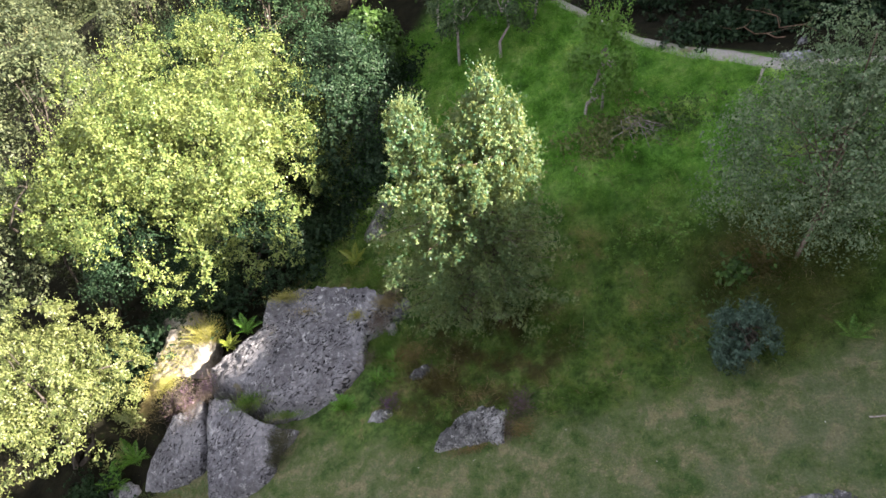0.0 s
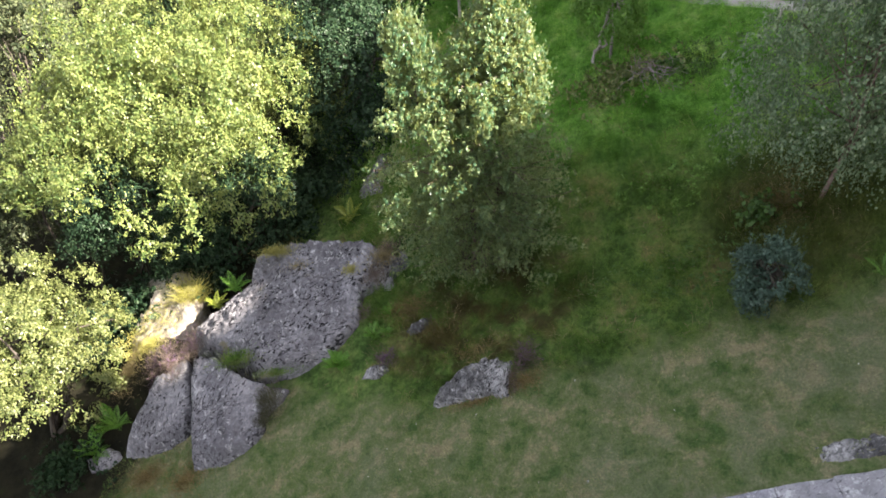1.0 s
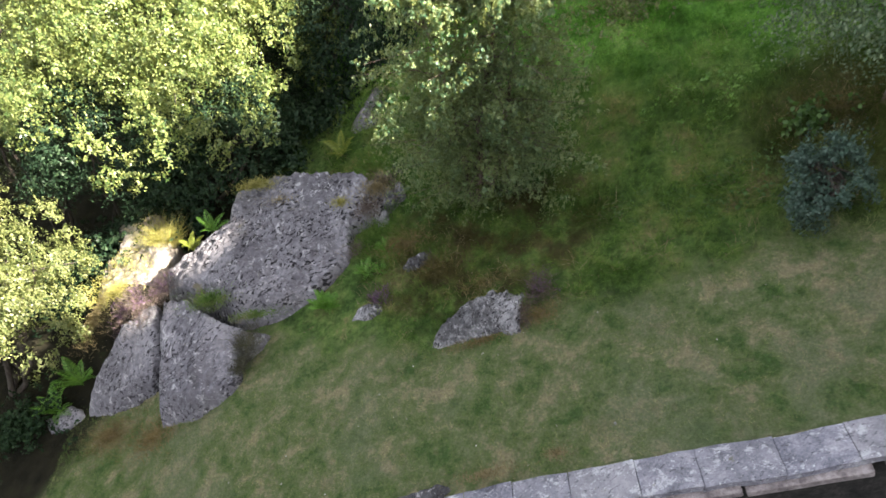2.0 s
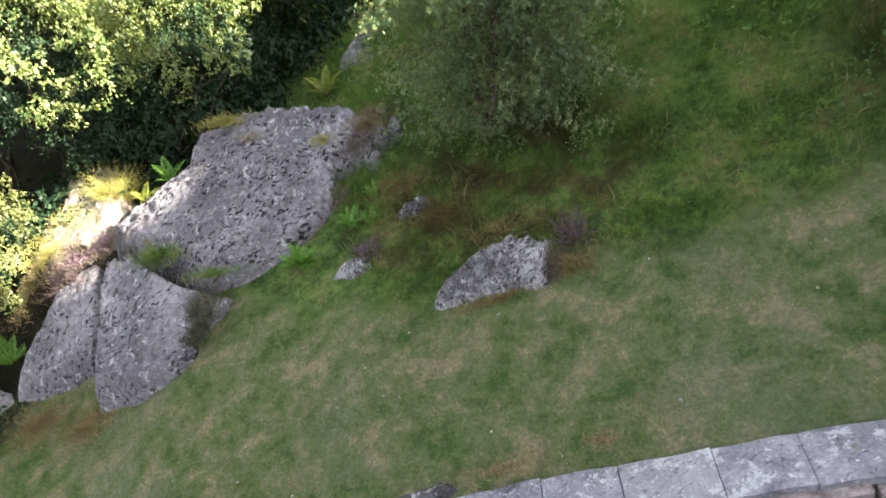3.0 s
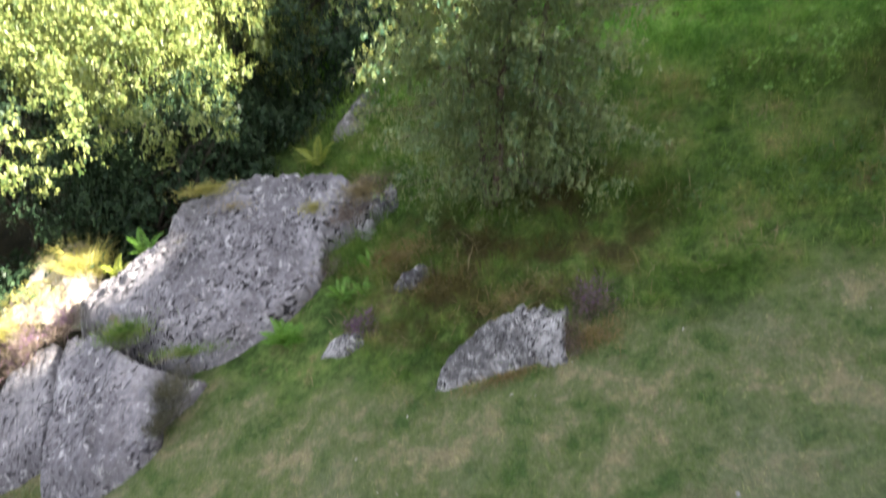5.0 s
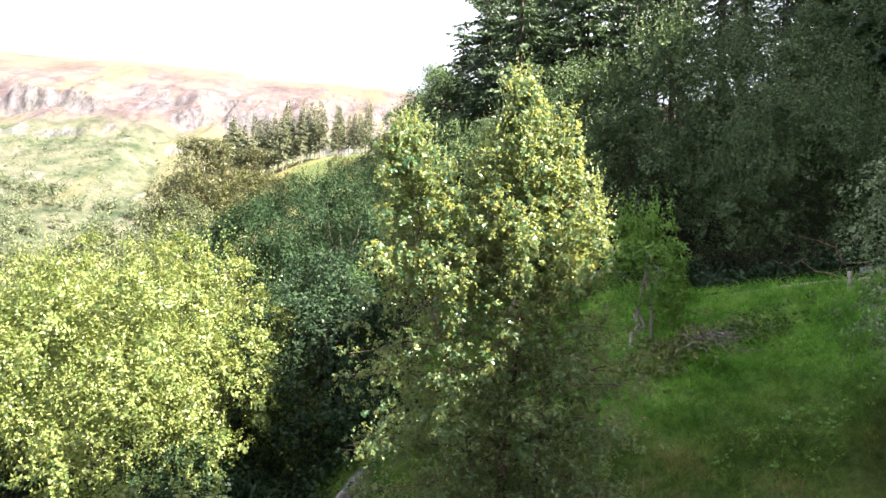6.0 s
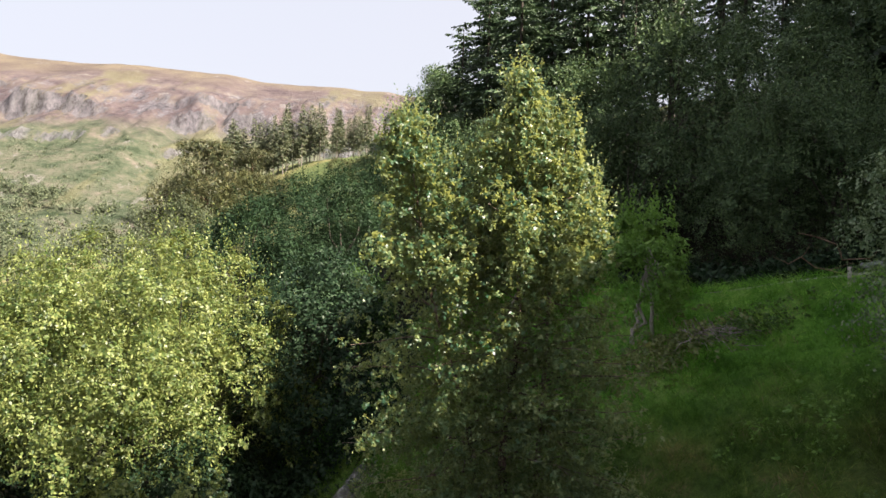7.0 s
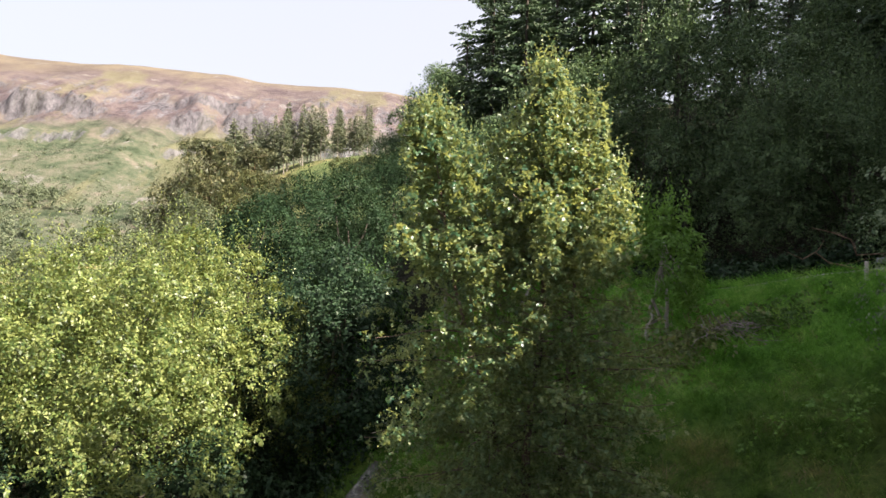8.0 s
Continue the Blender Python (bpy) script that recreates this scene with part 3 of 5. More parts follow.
def footpath():
    pts = []
    for k in range(len(PATH_LINE) - 1):
        p0, p1, p2, p3 = (np.array(PATH_LINE[max(0, min(len(PATH_LINE) - 1, k + d))]) for d in (-1, 0, 1, 2))
        for s in range(10):
            t = s / 10
            pts.append(0.5 * (2 * p1 + (p2 - p0) * t + (2 * p0 - 5 * p1 + 4 * p2 - p3) * t * t + (3 * p1 - p0 - 3 * p2 + p3) * t ** 3))
    pts = np.array(pts)
    d = unit(np.gradient(pts, axis=0))
    side = np.stack([-d[:, 1], d[:, 0]], -1)
    rows, rng = [], np.random.RandomState(4)
    for k, o in enumerate((-1.0, -0.85, -0.4, 0.0, 0.4, 0.85, 1.0)):
        w = 0.36 + 0.05 * np.sin(np.arange(len(pts)) * 0.7 + k) + rng.uniform(-0.03, 0.03, len(pts))
        xy = pts + side * (o * w)[:, None]
        rows.append(np.column_stack([xy, ground_z(xy[:, 0], xy[:, 1]) + (0.02 - 0.06 * (abs(o) > 0.9))]))
    ob = part("footpath", mesh_of("footpath", np.stack(rows, 1).reshape(-1, 3), grid_faces(7, len(pts)), True), GRAVEL)
    return tagged(ob, "narrow pale gravel footpath along the wooded bank", "path", kind="structure")


footpath()


# ---- retaining wall ----
def retaining_wall():
    xs = np.linspace(-7, 12, 60)
    verts, faces = [], []
    for k, x in enumerate(xs):
        top = gz(x, wall_line(x) + 0.1) - 0.035
        b = wall_line(x)
        for y, z in ((b - 0.05, top), (b - 0.40, top), (b - 0.40, top - 3.2), (b - 0.05, top - 3.2)):
            verts.append((x, y, z))
        if k:
            for s in range(4):
                i, j = 4 * (k - 1) + s, 4 * (k - 1) + (s + 1) % 4
                faces.append((i, j, j + 4, i + 4))
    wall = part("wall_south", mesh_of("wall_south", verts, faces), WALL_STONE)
    tagged(wall, "old stone retaining wall with lichened coping slabs", "wall", kind="structure")
    joints = [-6.6, -5.8, -5.0, -4.2, -3.45, -2.6, -1.85, -1.1, -0.35, 0.27, 0.90, 1.60, 2.38, 3.06, 3.92, 4.62, 5.35, 6.2, 7.0, 7.9, 8.7, 9.6]
    rng = np.random.RandomState(12)
    for a, b in zip(joints, joints[1:]):
        bm = bmesh.new()
        nx, ny = 9, 6
        a2, b2 = a + 0.006, b - 0.006
        lift = rng.uniform(-0.008, 0.012)
        ca, cb = wall_line(a), wall_line(b)
        za, zb = gz(a, ca + 0.12), gz(b, cb + 0.12)
        back, front = rng.uniform(-0.015, 0.015), 0.50 + rng.uniform(-0.015, 0.02)
        grid = {}
        for i in range(nx + 1):
            for j in range(ny + 1):
                t, s = i / nx, j / ny
                x = a2 + (b2 - a2) * t
                y = ca + (cb - ca) * t - back - front * s + (0.008 * math.sin(9 * x + 3 * a) if j in (0, ny) else 0)
                rim = min(t, 1 - t) * (b2 - a2), min(s, 1 - s) * front
                z = za + (zb - za) * t + 0.03 + lift + 0.010 * noise.noise((x * 5, y * 5, 3.0)) + 0.006 * noise.noise((x * 14, y * 14, 1.0))
                z -= 0.018 * (min(rim) < 0.004)
                grid[i, j] = bm.verts.new((x, y, z))
        for i in range(nx):
            for j in range(ny):
                bm.faces.new((grid[i, j], grid[i, j + 1], grid[i + 1, j + 1], grid[i + 1, j]))
        low = {}
        loop = [(i, 0) for i in range(nx + 1)] + [(nx, j) for j in range(1, ny + 1)] + [(i, ny) for i in range(nx - 1, -1, -1)] + [(0, j) for j in range(ny - 1, 0, -1)]
        for key in loop:
            v = grid[key].co
            low[key] = bm.verts.new((v.x, v.y, v.z - 0.11))
        for k in range(len(loop)):
            p, q = loop[k], loop[(k + 1) % len(loop)]
            bm.faces.new((grid[p], grid[q], low[q], low[p]))
        part("coping_slab", bm, COPING, wall)
    # the course below stands out a little beyond the coping
    for k in range(24):
        a = -6.7 + 0.68 * k + rng.uniform(-0.08, 0.08)
        length, y, top = 0.765, wall_line(a + 0.33) - 0.44, gz(a + 0.33, wall_line(a + 0.33) + 0.12) - 0.10
        bm = bmesh.new()
        bmesh.ops.create_cube(bm, size=1.0, matrix=Matrix.Diagonal((length, 0.26, 0.13, 1)))
        bmesh.ops.bevel(bm, geom=bm.edges[:], offset=0.018, segments=1, affect="EDGES")
        ob = part("course_stone", bm, COURSE, wall)
        ob.matrix_basis = Matrix.Translation((a + 0.33, y - rng.uniform(0, 0.02), top - 0.065)) @ Matrix.Rotation(-math.atan(0.45), 4, "Y") @ Matrix.Rotation(-0.055, 4, "Z")
    return wall


retaining_wall()


# ---- rocks ----
def inside_distance(px, py, poly):
    """Signed distance to a polygon's edge, positive inside."""
    d = np.full(px.shape, 1e9)
    inside = np.zeros(px.shape, bool)
    for k in range(len(poly)):
        (ax, ay), (bx, by) = poly[k], poly[(k + 1) % len(poly)]
        ex, ey = bx - ax, by - ay
        t = np.clip(((px - ax) * ex + (py - ay) * ey) / (ex * ex + ey * ey), 0, 1)
        d = np.minimum(d, np.hypot(px - ax - t * ex, py - ay - t * ey))
        cross = (ay > py) != (by > py)
        xs = ax + (py - ay) * ex / (ey if abs(ey) > 1e-9 else 1e-9)
        inside ^= cross & (px < xs)
    return np.where(inside, d, -d)


def rock(name, label, poly, plane, material, step=0.05, round_off=0.22, drop=0.3, rough=0.05, seed=1, strata=0.04, turn=-28, category="rock", ref=None):
    """A rock with the outline poly and a sloping top plane (height at the outline's middle or at ref, slopes along x and y,
    and how they change), or with several such faces, of which the lowest counts."""
    poly = np.array(poly, float)
    mid = poly.mean(0)
    x0, y0 = poly.min(0) - 0.5
    x1, y1 = poly.max(0) + 0.5
    X, Y = np.meshgrid(np.arange(x0, x1, step), np.arange(y0, y1, step))
    wob = 0.05 * waves(X, Y, seed + 50, 3, 0.6)
    d = inside_distance(X, Y, poly) + wob * min(1.0, round_off / 0.2)
    faces_of = plane if isinstance(plane[0], tuple) else [plane]
    dx, dy = X - (ref or mid)[0], Y - (ref or mid)[1]
    z = None
    for p in faces_of:
        p = tuple(p) + (0.0, 0.0, 0.0)
        side = p[0] + p[1] * dx + p[2] * dy + p[3] * dx * dx + p[4] * dx * dy + p[5] * dy * dy
        z = side if z is None else np.minimum(z, side)
    z = z + rough * waves(X, Y, seed, 3, 1.1) + rough * 0.35 * waves(X, Y, seed + 9, 3, 0.25)
    a = radians(turn)
    along = -np.sin(a) * X + np.cos(a) * Y + 0.08 * waves(X, Y, seed + 3, 3, 0.9)
    saw = (along / 0.21) % 1.0
    z = z + strata * (saw - 0.5) * np.clip(0.4 + waves(X, Y, seed + 4, 3, 0.7), 0, 1)
    saw = (along / 0.083 + 0.4 * waves(X, Y, seed + 6, 2, 0.5)) % 1.0
    z = z + 0.5 * strata * (saw - 0.5) * np.clip(0.3 + waves(X, Y, seed + 7, 3, 0.45), 0, 1)
    ca, sa = np.cos(a), np.sin(a)
    z = z - 0.05 * smoothstep(0.30, 0.65, waves((ca * X + sa * Y) * 0.45, -sa * X + ca * Y, seed + 8, 3, 0.16)) * smoothstep(-0.3, 0.3, waves(X, Y, seed + 5, 3, 1.2))
    z = z + 0.02 * waves(X, Y, seed + 12, 3, 0.12)
    t = np.clip(d / round_off, 0, 1)
    z = z - drop * (1 - t) ** 2 - np.clip(-d, 0, 1) * 7.0
    base = np.array((mid[0], mid[1], gz(*mid)))
    keep = z > ground_z(X, Y) - 0.45
    z = np.maximum(z, ground_z(X, Y) - 0.5)
    faces = grid_faces(X.shape[1], X.shape[0])
    faces = faces[keep.ravel()[faces].any(1)]
    verts = np.stack([X, Y, z], -1).reshape(-1, 3) - base
    used = np.unique(faces)
    remap = np.zeros(len(verts), int)
    remap[used] = np.arange(len(used))
    ob = part(name, mesh_of(name, verts[used], remap[faces], True), material)
    ob.location = base
    return tagged(ob, label, category)


rock("rock_outcrop", "large sloping grey rock outcrop pitted and spotted with lichen",
     [(-4.35, 12.25), (-3.3, 12.1), (-2.3, 11.95), (-1.4, 11.72), (-0.85, 11.45), (-1.0, 11.05), (-1.68, 10.85), (-1.74, 10.14), (-2.3, 9.6), (-3.1, 9.42), (-3.85, 9.56), (-4.4, 9.98), (-5.3, 10.36), (-5.6, 10.85), (-4.8, 11.25), (-4.3, 11.42)],
     (-0.24, 0.25, 0.39, -0.095, 0.12, -0.05), ROCK, 0.03, 0.13, 0.2, 0.06, 3, 0.08, ref=(-3.2, 10.7))
rock("rock_slab", "cracked grey rock slab wedged below the large outcrop",
     [(-5.42, 10.05), (-4.75, 9.78), (-4.35, 9.4), (-3.85, 9.2), (-3.05, 9.1), (-3.25, 8.82), (-3.63, 8.62), (-3.5, 8.3), (-3.72, 8.1), (-4.35, 7.95), (-5.1, 8.12), (-5.2, 8.7), (-5.36, 9.4)],
     ((-1.16, -0.116, 0.596), (-1.19, 0.62, 0.50)), ROCK_SMOOTH, 0.028, 0.09, 0.22, 0.05, 7, 0.05, 60, ref=(-4.4, 9.0))
rock("rock_slab", "smooth rounded grey rock beside a dark crack",
     [(-5.55, 10.1), (-5.42, 9.3), (-5.6, 8.95), (-6.5, 8.75), (-7.1, 8.95), (-7.0, 9.4), (-6.35, 10.0)],
     ((-2.42, 0.66, 0.85), (-1.6, 0.05, 0.45)), ROCK_SMOOTH, 0.03, 0.16, 0.25, 0.05, 12, 0.03, 60, ref=(-6.3, 9.4))
rock("rock_ledge", "warm brown rock ledge in the sun beside the bushes",
     [(-7.7, 13.3), (-6.4, 13.2), (-5.8, 12.2), (-5.75, 11.4), (-6.3, 11.05), (-6.9, 10.95), (-7.4, 11.1), (-7.6, 11.8), (-7.3, 12.4)],
     (-1.85, 0.45, 0.15), ROCK_WARM, 0.05, 0.25, 0.35, 0.09, 18, 0.06)
rock("rock_slab", "low grey rock at the edge of the gully",
     [(-8.3, 9.2), (-7.6, 9.35), (-7.15, 9.0), (-7.5, 8.75), (-8.0, 8.8)], (-3.75, 0.45, 0.3), ROCK_SMOOTH, 0.05, 0.15, 0.2, 0.05, 22)
rock("boulder", "pale lichened boulder bedded in the turf",
     [(-0.18, 7.88), (-0.04, 8.14), (0.3, 8.36), (0.75, 8.46), (1.12, 8.42), (1.38, 8.3), (1.22, 7.95), (1.16, 7.66), (0.95, 7.72), (0.6, 7.8), (0.2, 7.82)],
     ((0.40, 0.34, 0.10, -0.24), (0.42, 0.58, 0.45)), ROCK_PALE, 0.02, 0.16, 0.22, 0.07, 31, 0.09, 20, "boulder", ref=(0.6, 8.0))
rock("stone", "small pale stone half sunk in the grass",
     [(-1.59, 8.85), (-1.51, 9.03), (-1.33, 9.07), (-1.05, 9.0), (-1.0, 8.88), (-1.23, 8.77)], (-0.44, 0.4, 0.15), ROCK_PALE, 0.025, 0.12, 0.12, 0.03, 41)
rock("stone", "small pale stone half sunk in the grass",
     [(-0.71, 9.62), (-0.54, 9.74), (-0.32, 9.78), (-0.21, 9.62), (-0.39, 9.54), (-0.64, 9.53)], (0.10, 0.4, 0.2), ROCK_PALE, 0.025, 0.10, 0.12, 0.05, 43)
rock("rock_knoll", "mossy grey rock knoll behind the outcrop",
     [(-2.15, 13.9), (-1.75, 15.2), (-1.1, 15.3), (-0.9, 14.3), (-1.4, 13.6)], (0.55, 0.2, 0.2), ROCK_MOSSY, 0.06, 0.3, 0.4, 0.1, 47)
for k, (x, y, r) in enumerate(((-1.25, 11.05, 0.11), (-1.02, 11.2, 0.13), (-1.12, 10.9, 0.09), (-0.85, 11.35, 0.10))):
    rock("stone", "pale broken stone at the upper end of the outcrop",
         [(x - r, y - 0.3 * r), (x - 0.5 * r, y + 0.8 * r), (x + 0.6 * r, y + 0.9 * r), (x + r, y - 0.1 * r), (x + 0.2 * r, y - 0.8 * r)], (0.22 + 0.3 * (x + 1.1) + 0.4 * (y - 11.05), 0.3, 0.5), ROCK_PALE, 0.02, 0.06, 0.08, 0.02, 71 + k)
rock("stone", "grey stone lying in the grass behind the coping",
     [(5.25, 5.42), (5.2, 5.7), (5.9, 5.72), (6.3, 5.6), (6.2, 5.35)], (1.93, 0.42, 0.15), ROCK_PALE, 0.035, 0.08, 0.08, 0.03, 53)


# ---- trees ----
def broadleaf(name, label, base, stems, crown, leaf, bark, category="tree", limbs=(), group=""):
    """A tree or bush from its stems and one crown mesh. stems: polylines with first and last radius."""
    e = empty(name, *base)
    for k, (pts, r0, r1) in enumerate(stems):
        part("trunk" if k == 0 else "stem", tubes_mesh("stem", [([local(p, e) for p in pts], r0, r1)]), bark, e)
    for pts, r0, r1 in limbs:
        part("limb", tubes_mesh("limb", [([local(p, e) for p in pts], r0, r1)]), bark, e)
    v, f = crown
    part("crown", mesh_of("crown", local(v, e), f), leaf, e)
    return tagged(e, label, category, group)


def bush(name, label, base, centre, radii, leaf, count, per, size, seed, clumps=90, rel=0.26, low=-0.45, up=0.35, shoot=0, shoot_len=0.5, stems=5, bark=BARK, droop=0.12, width=0.55, category="bush", spread=1.15, lobes=0):
    rng = np.random.RandomState(seed)
    c = lumps(rng, centre, radii, clumps, rel, low) + lumps(rng, centre, radii, clumps // 3, rel, low, (0.3, 0.55))
    if lobes:
        # the crown is made of rounded heads with dark gaps between them
        c = lumps(rng, centre, radii, clumps // 3, rel, low, (0.3, 0.6))
        for k in range(lobes):
            h = low + (0.99 - low) * (k + 0.5) / lobes
            a = 2.39996 * k + rng.normal(0, 0.25)
            q = math.sqrt(1 - h * h)
            shift = rng.uniform(0.66, 0.84) if lobes < 60 else rng.uniform(0.70, 0.95)
            x, y, z = (centre[i] + shift * radii[i] * v for i, v in enumerate((q * math.cos(a), q * math.sin(a), h)))
            r = (0.28 if lobes < 60 else 0.15) * float(np.mean(radii)) * rng.uniform(0.65, 1.35)
            c += lumps(rng, (x, y, z), (r, r, r * 0.9), max(6, clumps // lobes), 0.36 if lobes < 60 else 0.42, -0.6, (0.45, 0.95))
    pieces = [leaves_on(rng, c, count, per, size, width, droop, up, spread, centre)]
    if shoot:
        top = [k for k in c if k[2] > centre[2] - 0.1 * radii[2]]
        pieces.append(shoots(rng, top, shoot, shoot_len, size * 1.05, 9, 0.22))
    z0 = gz(*base)
    st, lm = [], []
    for k in range(stems):
        foot = (base[0] + rng.uniform(-0.25, 0.25), base[1] + rng.uniform(-0.25, 0.25), z0 - 0.05)
        tip = np.array(centre) + rng.uniform(-0.45, 0.45, 3) * np.array(radii)
        st.append((bent(foot, tip, rng, 6), 0.09 * radii[2] / 3, 0.03))
        for _ in range(3):
            q = c[rng.randint(len(c))]
            lm.append((bent(tip, q[:3], rng, 4), 0.03, 0.008))
    return broadleaf(name, label, base, st, joined(*pieces), leaf, bark, category, limbs=lm)


bush("willow_tree", "broad round goat willow with sunlit yellow-green leaves", (-6.5, 15.8), (-6.4, 15.7, 1.1), (4.0, 4.3, 3.65), WILLOW_LEAF, 17500, 10, 0.068, 101, 560, 0.15, low=-0.18, shoot=2300, shoot_len=0.8, stems=4, category="tree", lobes=140, spread=1.05)
bush("willow_bush", "pale yellow-green sallow bush in full sun by the gully", (-9.3, 10.3), (-9.3, 10.3, -1.5), (2.3, 2.0, 2.4), SALLOW_LEAF, 5000, 9, 0.066, 102, 190, 0.19, shoot=260, shoot_len=0.35, lobes=26, spread=1.05)
bush("willow_bush", "low sunlit willow beside the broad goat willow", (-9.7, 14.5), (-9.9, 14.5, 0.5), (1.7, 1.6, 1.6), WILLOW_LEAF, 2200, 10, 0.08, 105, 90, 0.2, low=-0.5, shoot=160, shoot_len=0.5, lobes=12, spread=1.05)
# these stand for the willow's shaded side and foot, darkened by leaf colour
bush("willow_bush", "willow bush beside the sunlit willow, leaves coloured as in shade", (-3.0, 16.9), (-2.6, 16.6, 1.9), (1.9, 2.4, 2.7), SHADE_TONED_LEAF, 4600, 9, 0.08, 103, 110, 0.22, low=-0.9, shoot=500, shoot_len=0.5)
bush("willow_bush", "lower boughs of willow over the gully, shade put into the leaf colour", (-8.0, 13.9), (-7.6, 13.9, -0.3), (2.0, 1.5, 1.5), SHADE_TONED_LEAF, 2400, 9, 0.078, 106, 70, 0.26, low=-0.8, stems=2)
bush("willow_bush", "dense undergrowth at the foot of the willow, leaves coloured as shade", (-5.2, 13.6), (-4.8, 13.9, -0.3), (2.9, 1.3, 1.5), SHADE_TONED_LEAF, 3200, 9, 0.078, 104, 80, 0.26, low=-0.8, stems=2)


def silver_birch():
    """Three leaders with ascending side branches above, and long drooping ones in the shade below."""
    rng = np.random.RandomState(7)
    base = (0.66, 10.6)
    z0 = gz(*base)
    stems = [([(0.66, 10.6, z0 - 0.05), (0.62, 10.5, 1.4), (0.56, 10.35, 2.4), (0.68, 10.15, 3.8), (0.64, 10.0, 5.2), (0.62, 9.95, 6.65)], 0.075, 0.006),
             ([(0.55, 10.58, z0 - 0.05), (0.35, 10.45, 1.6), (0.12, 10.2, 2.8), (-0.33, 10.0, 4.2), (-0.68, 9.9, 6.15)], 0.06, 0.005),
             ([(0.78, 10.65, z0 - 0.05), (0.98, 10.5, 1.7), (1.0, 10.2, 3.3), (1.0, 9.95, 4.7), (1.12, 9.85, 6.25)], 0.05, 0.005)]
    clumps, limbs, tips = [], [], []

    def arms(line, z_low, z_high, reach_low, reach_high, count, rise, size, droop=0.0, flat=1.0, keep=0.3):
        line = np.array(line, float)
        for k in range(count):
            t = (k + rng.rand()) / count
            z = z_low + (z_high - z_low) * t
            root = np.array([np.interp(z, line[:, 2], line[:, i]) for i in range(2)] + [z])
            a = 2.39996 * k + rng.normal(0, 0.4)
            reach = (reach_low + (reach_high - reach_low) * t) * rng.uniform(0.6, 1.15)
            way = np.array((math.cos(a), flat * math.sin(a), rise + rng.normal(0, 0.12)))
            end = root + way * reach
            steps = max(3, int(reach / (size * 0.62)))
            for j in range(1, steps + 1):
                f = 0.25 + 0.75 * j / steps
                p = root + way * reach * f + rng.normal(0, 0.35 * size, 3)
                p[2] -= droop * reach * f * f
                clumps.append((*p, size * rng.uniform(0.65, 1.2) * (1.15 - 0.4 * f)))
            if rise > 0.5:
                tips.append((*end, size * 0.6))
            if rng.rand() < keep:
                limbs.append((bent(root, end - np.array((0, 0, droop * reach)), rng, 4, 0.05, 0.03), 0.011, 0.003))

    right, left, side = (q[0] for q in stems)
    arms(right, 5.1, 6.62, 0.62, 0.07, 56, 0.75, 0.17, keep=0.1)
    arms(left, 4.9, 6.1, 0.58, 0.12, 46, 0.8, 0.15, keep=0.1)
    arms(side, 5.2, 6.25, 0.32, 0.05, 16, 0.95, 0.13, keep=0.1)
    arms(side, 4.3, 5.3, 0.62, 0.45, 22, 0.6, 0.16)
    arms(right, 4.2, 5.3, 1.0, 0.65, 44, 0.45, 0.17, 0.1)
    arms(left, 3.9, 5.0, 0.85, 0.5, 30, 0.5, 0.16, 0.1)
    arms(right, 2.6, 4.3, 1.7, 1.15, 52, 0.30, 0.155, 0.16, 0.75, 0.5)
    arms(side, 1.6, 4.2, 1.8, 1.05, 56, 0.28, 0.155, 0.2, 0.7, 0.4)
    arms(left, 2.4, 3.9, 1.55, 1.05, 44, 0.28, 0.155, 0.2, 0.7, 0.4)
    arms(left, 1.5, 2.6, 1.65, 1.55, 30, 0.2, 0.155, 0.22, 0.6, 0.4)
    arms(right, 1.2, 2.7, 1.9, 1.75, 50, 0.16, 0.155, 0.24, 0.6, 0.4)
    arms(right, 0.75, 1.5, 1.1, 1.5, 24, 0.08, 0.15, 0.2, 0.55)
    high, low = [c for c in clumps if c[2] > 4.4], [c for c in clumps if c[2] <= 4.4]
    crown = joined(leaves_on(rng, high, 8000, 10, 0.043, 0.72, 0.3, 0.2, 1.1), leaves_on(rng, low, 9500, 10, 0.040, 0.70, 0.35, 0.1, 1.1), leaves_on(rng, [c for c in clumps if c[2] < 4.6], 2400, 9, 0.036, 0.66, 0.9, -0.3, 1.7),
                   shoots(rng, tips, 620, 0.32, 0.052, 10, 0.5))
    broadleaf("silver_birch", "slender silver birch, sunlit crown and shaded hanging lower twigs", base, stems, crown, BIRCH_LEAF, BIRCH_BARK, "tree", limbs=limbs)


silver_birch()


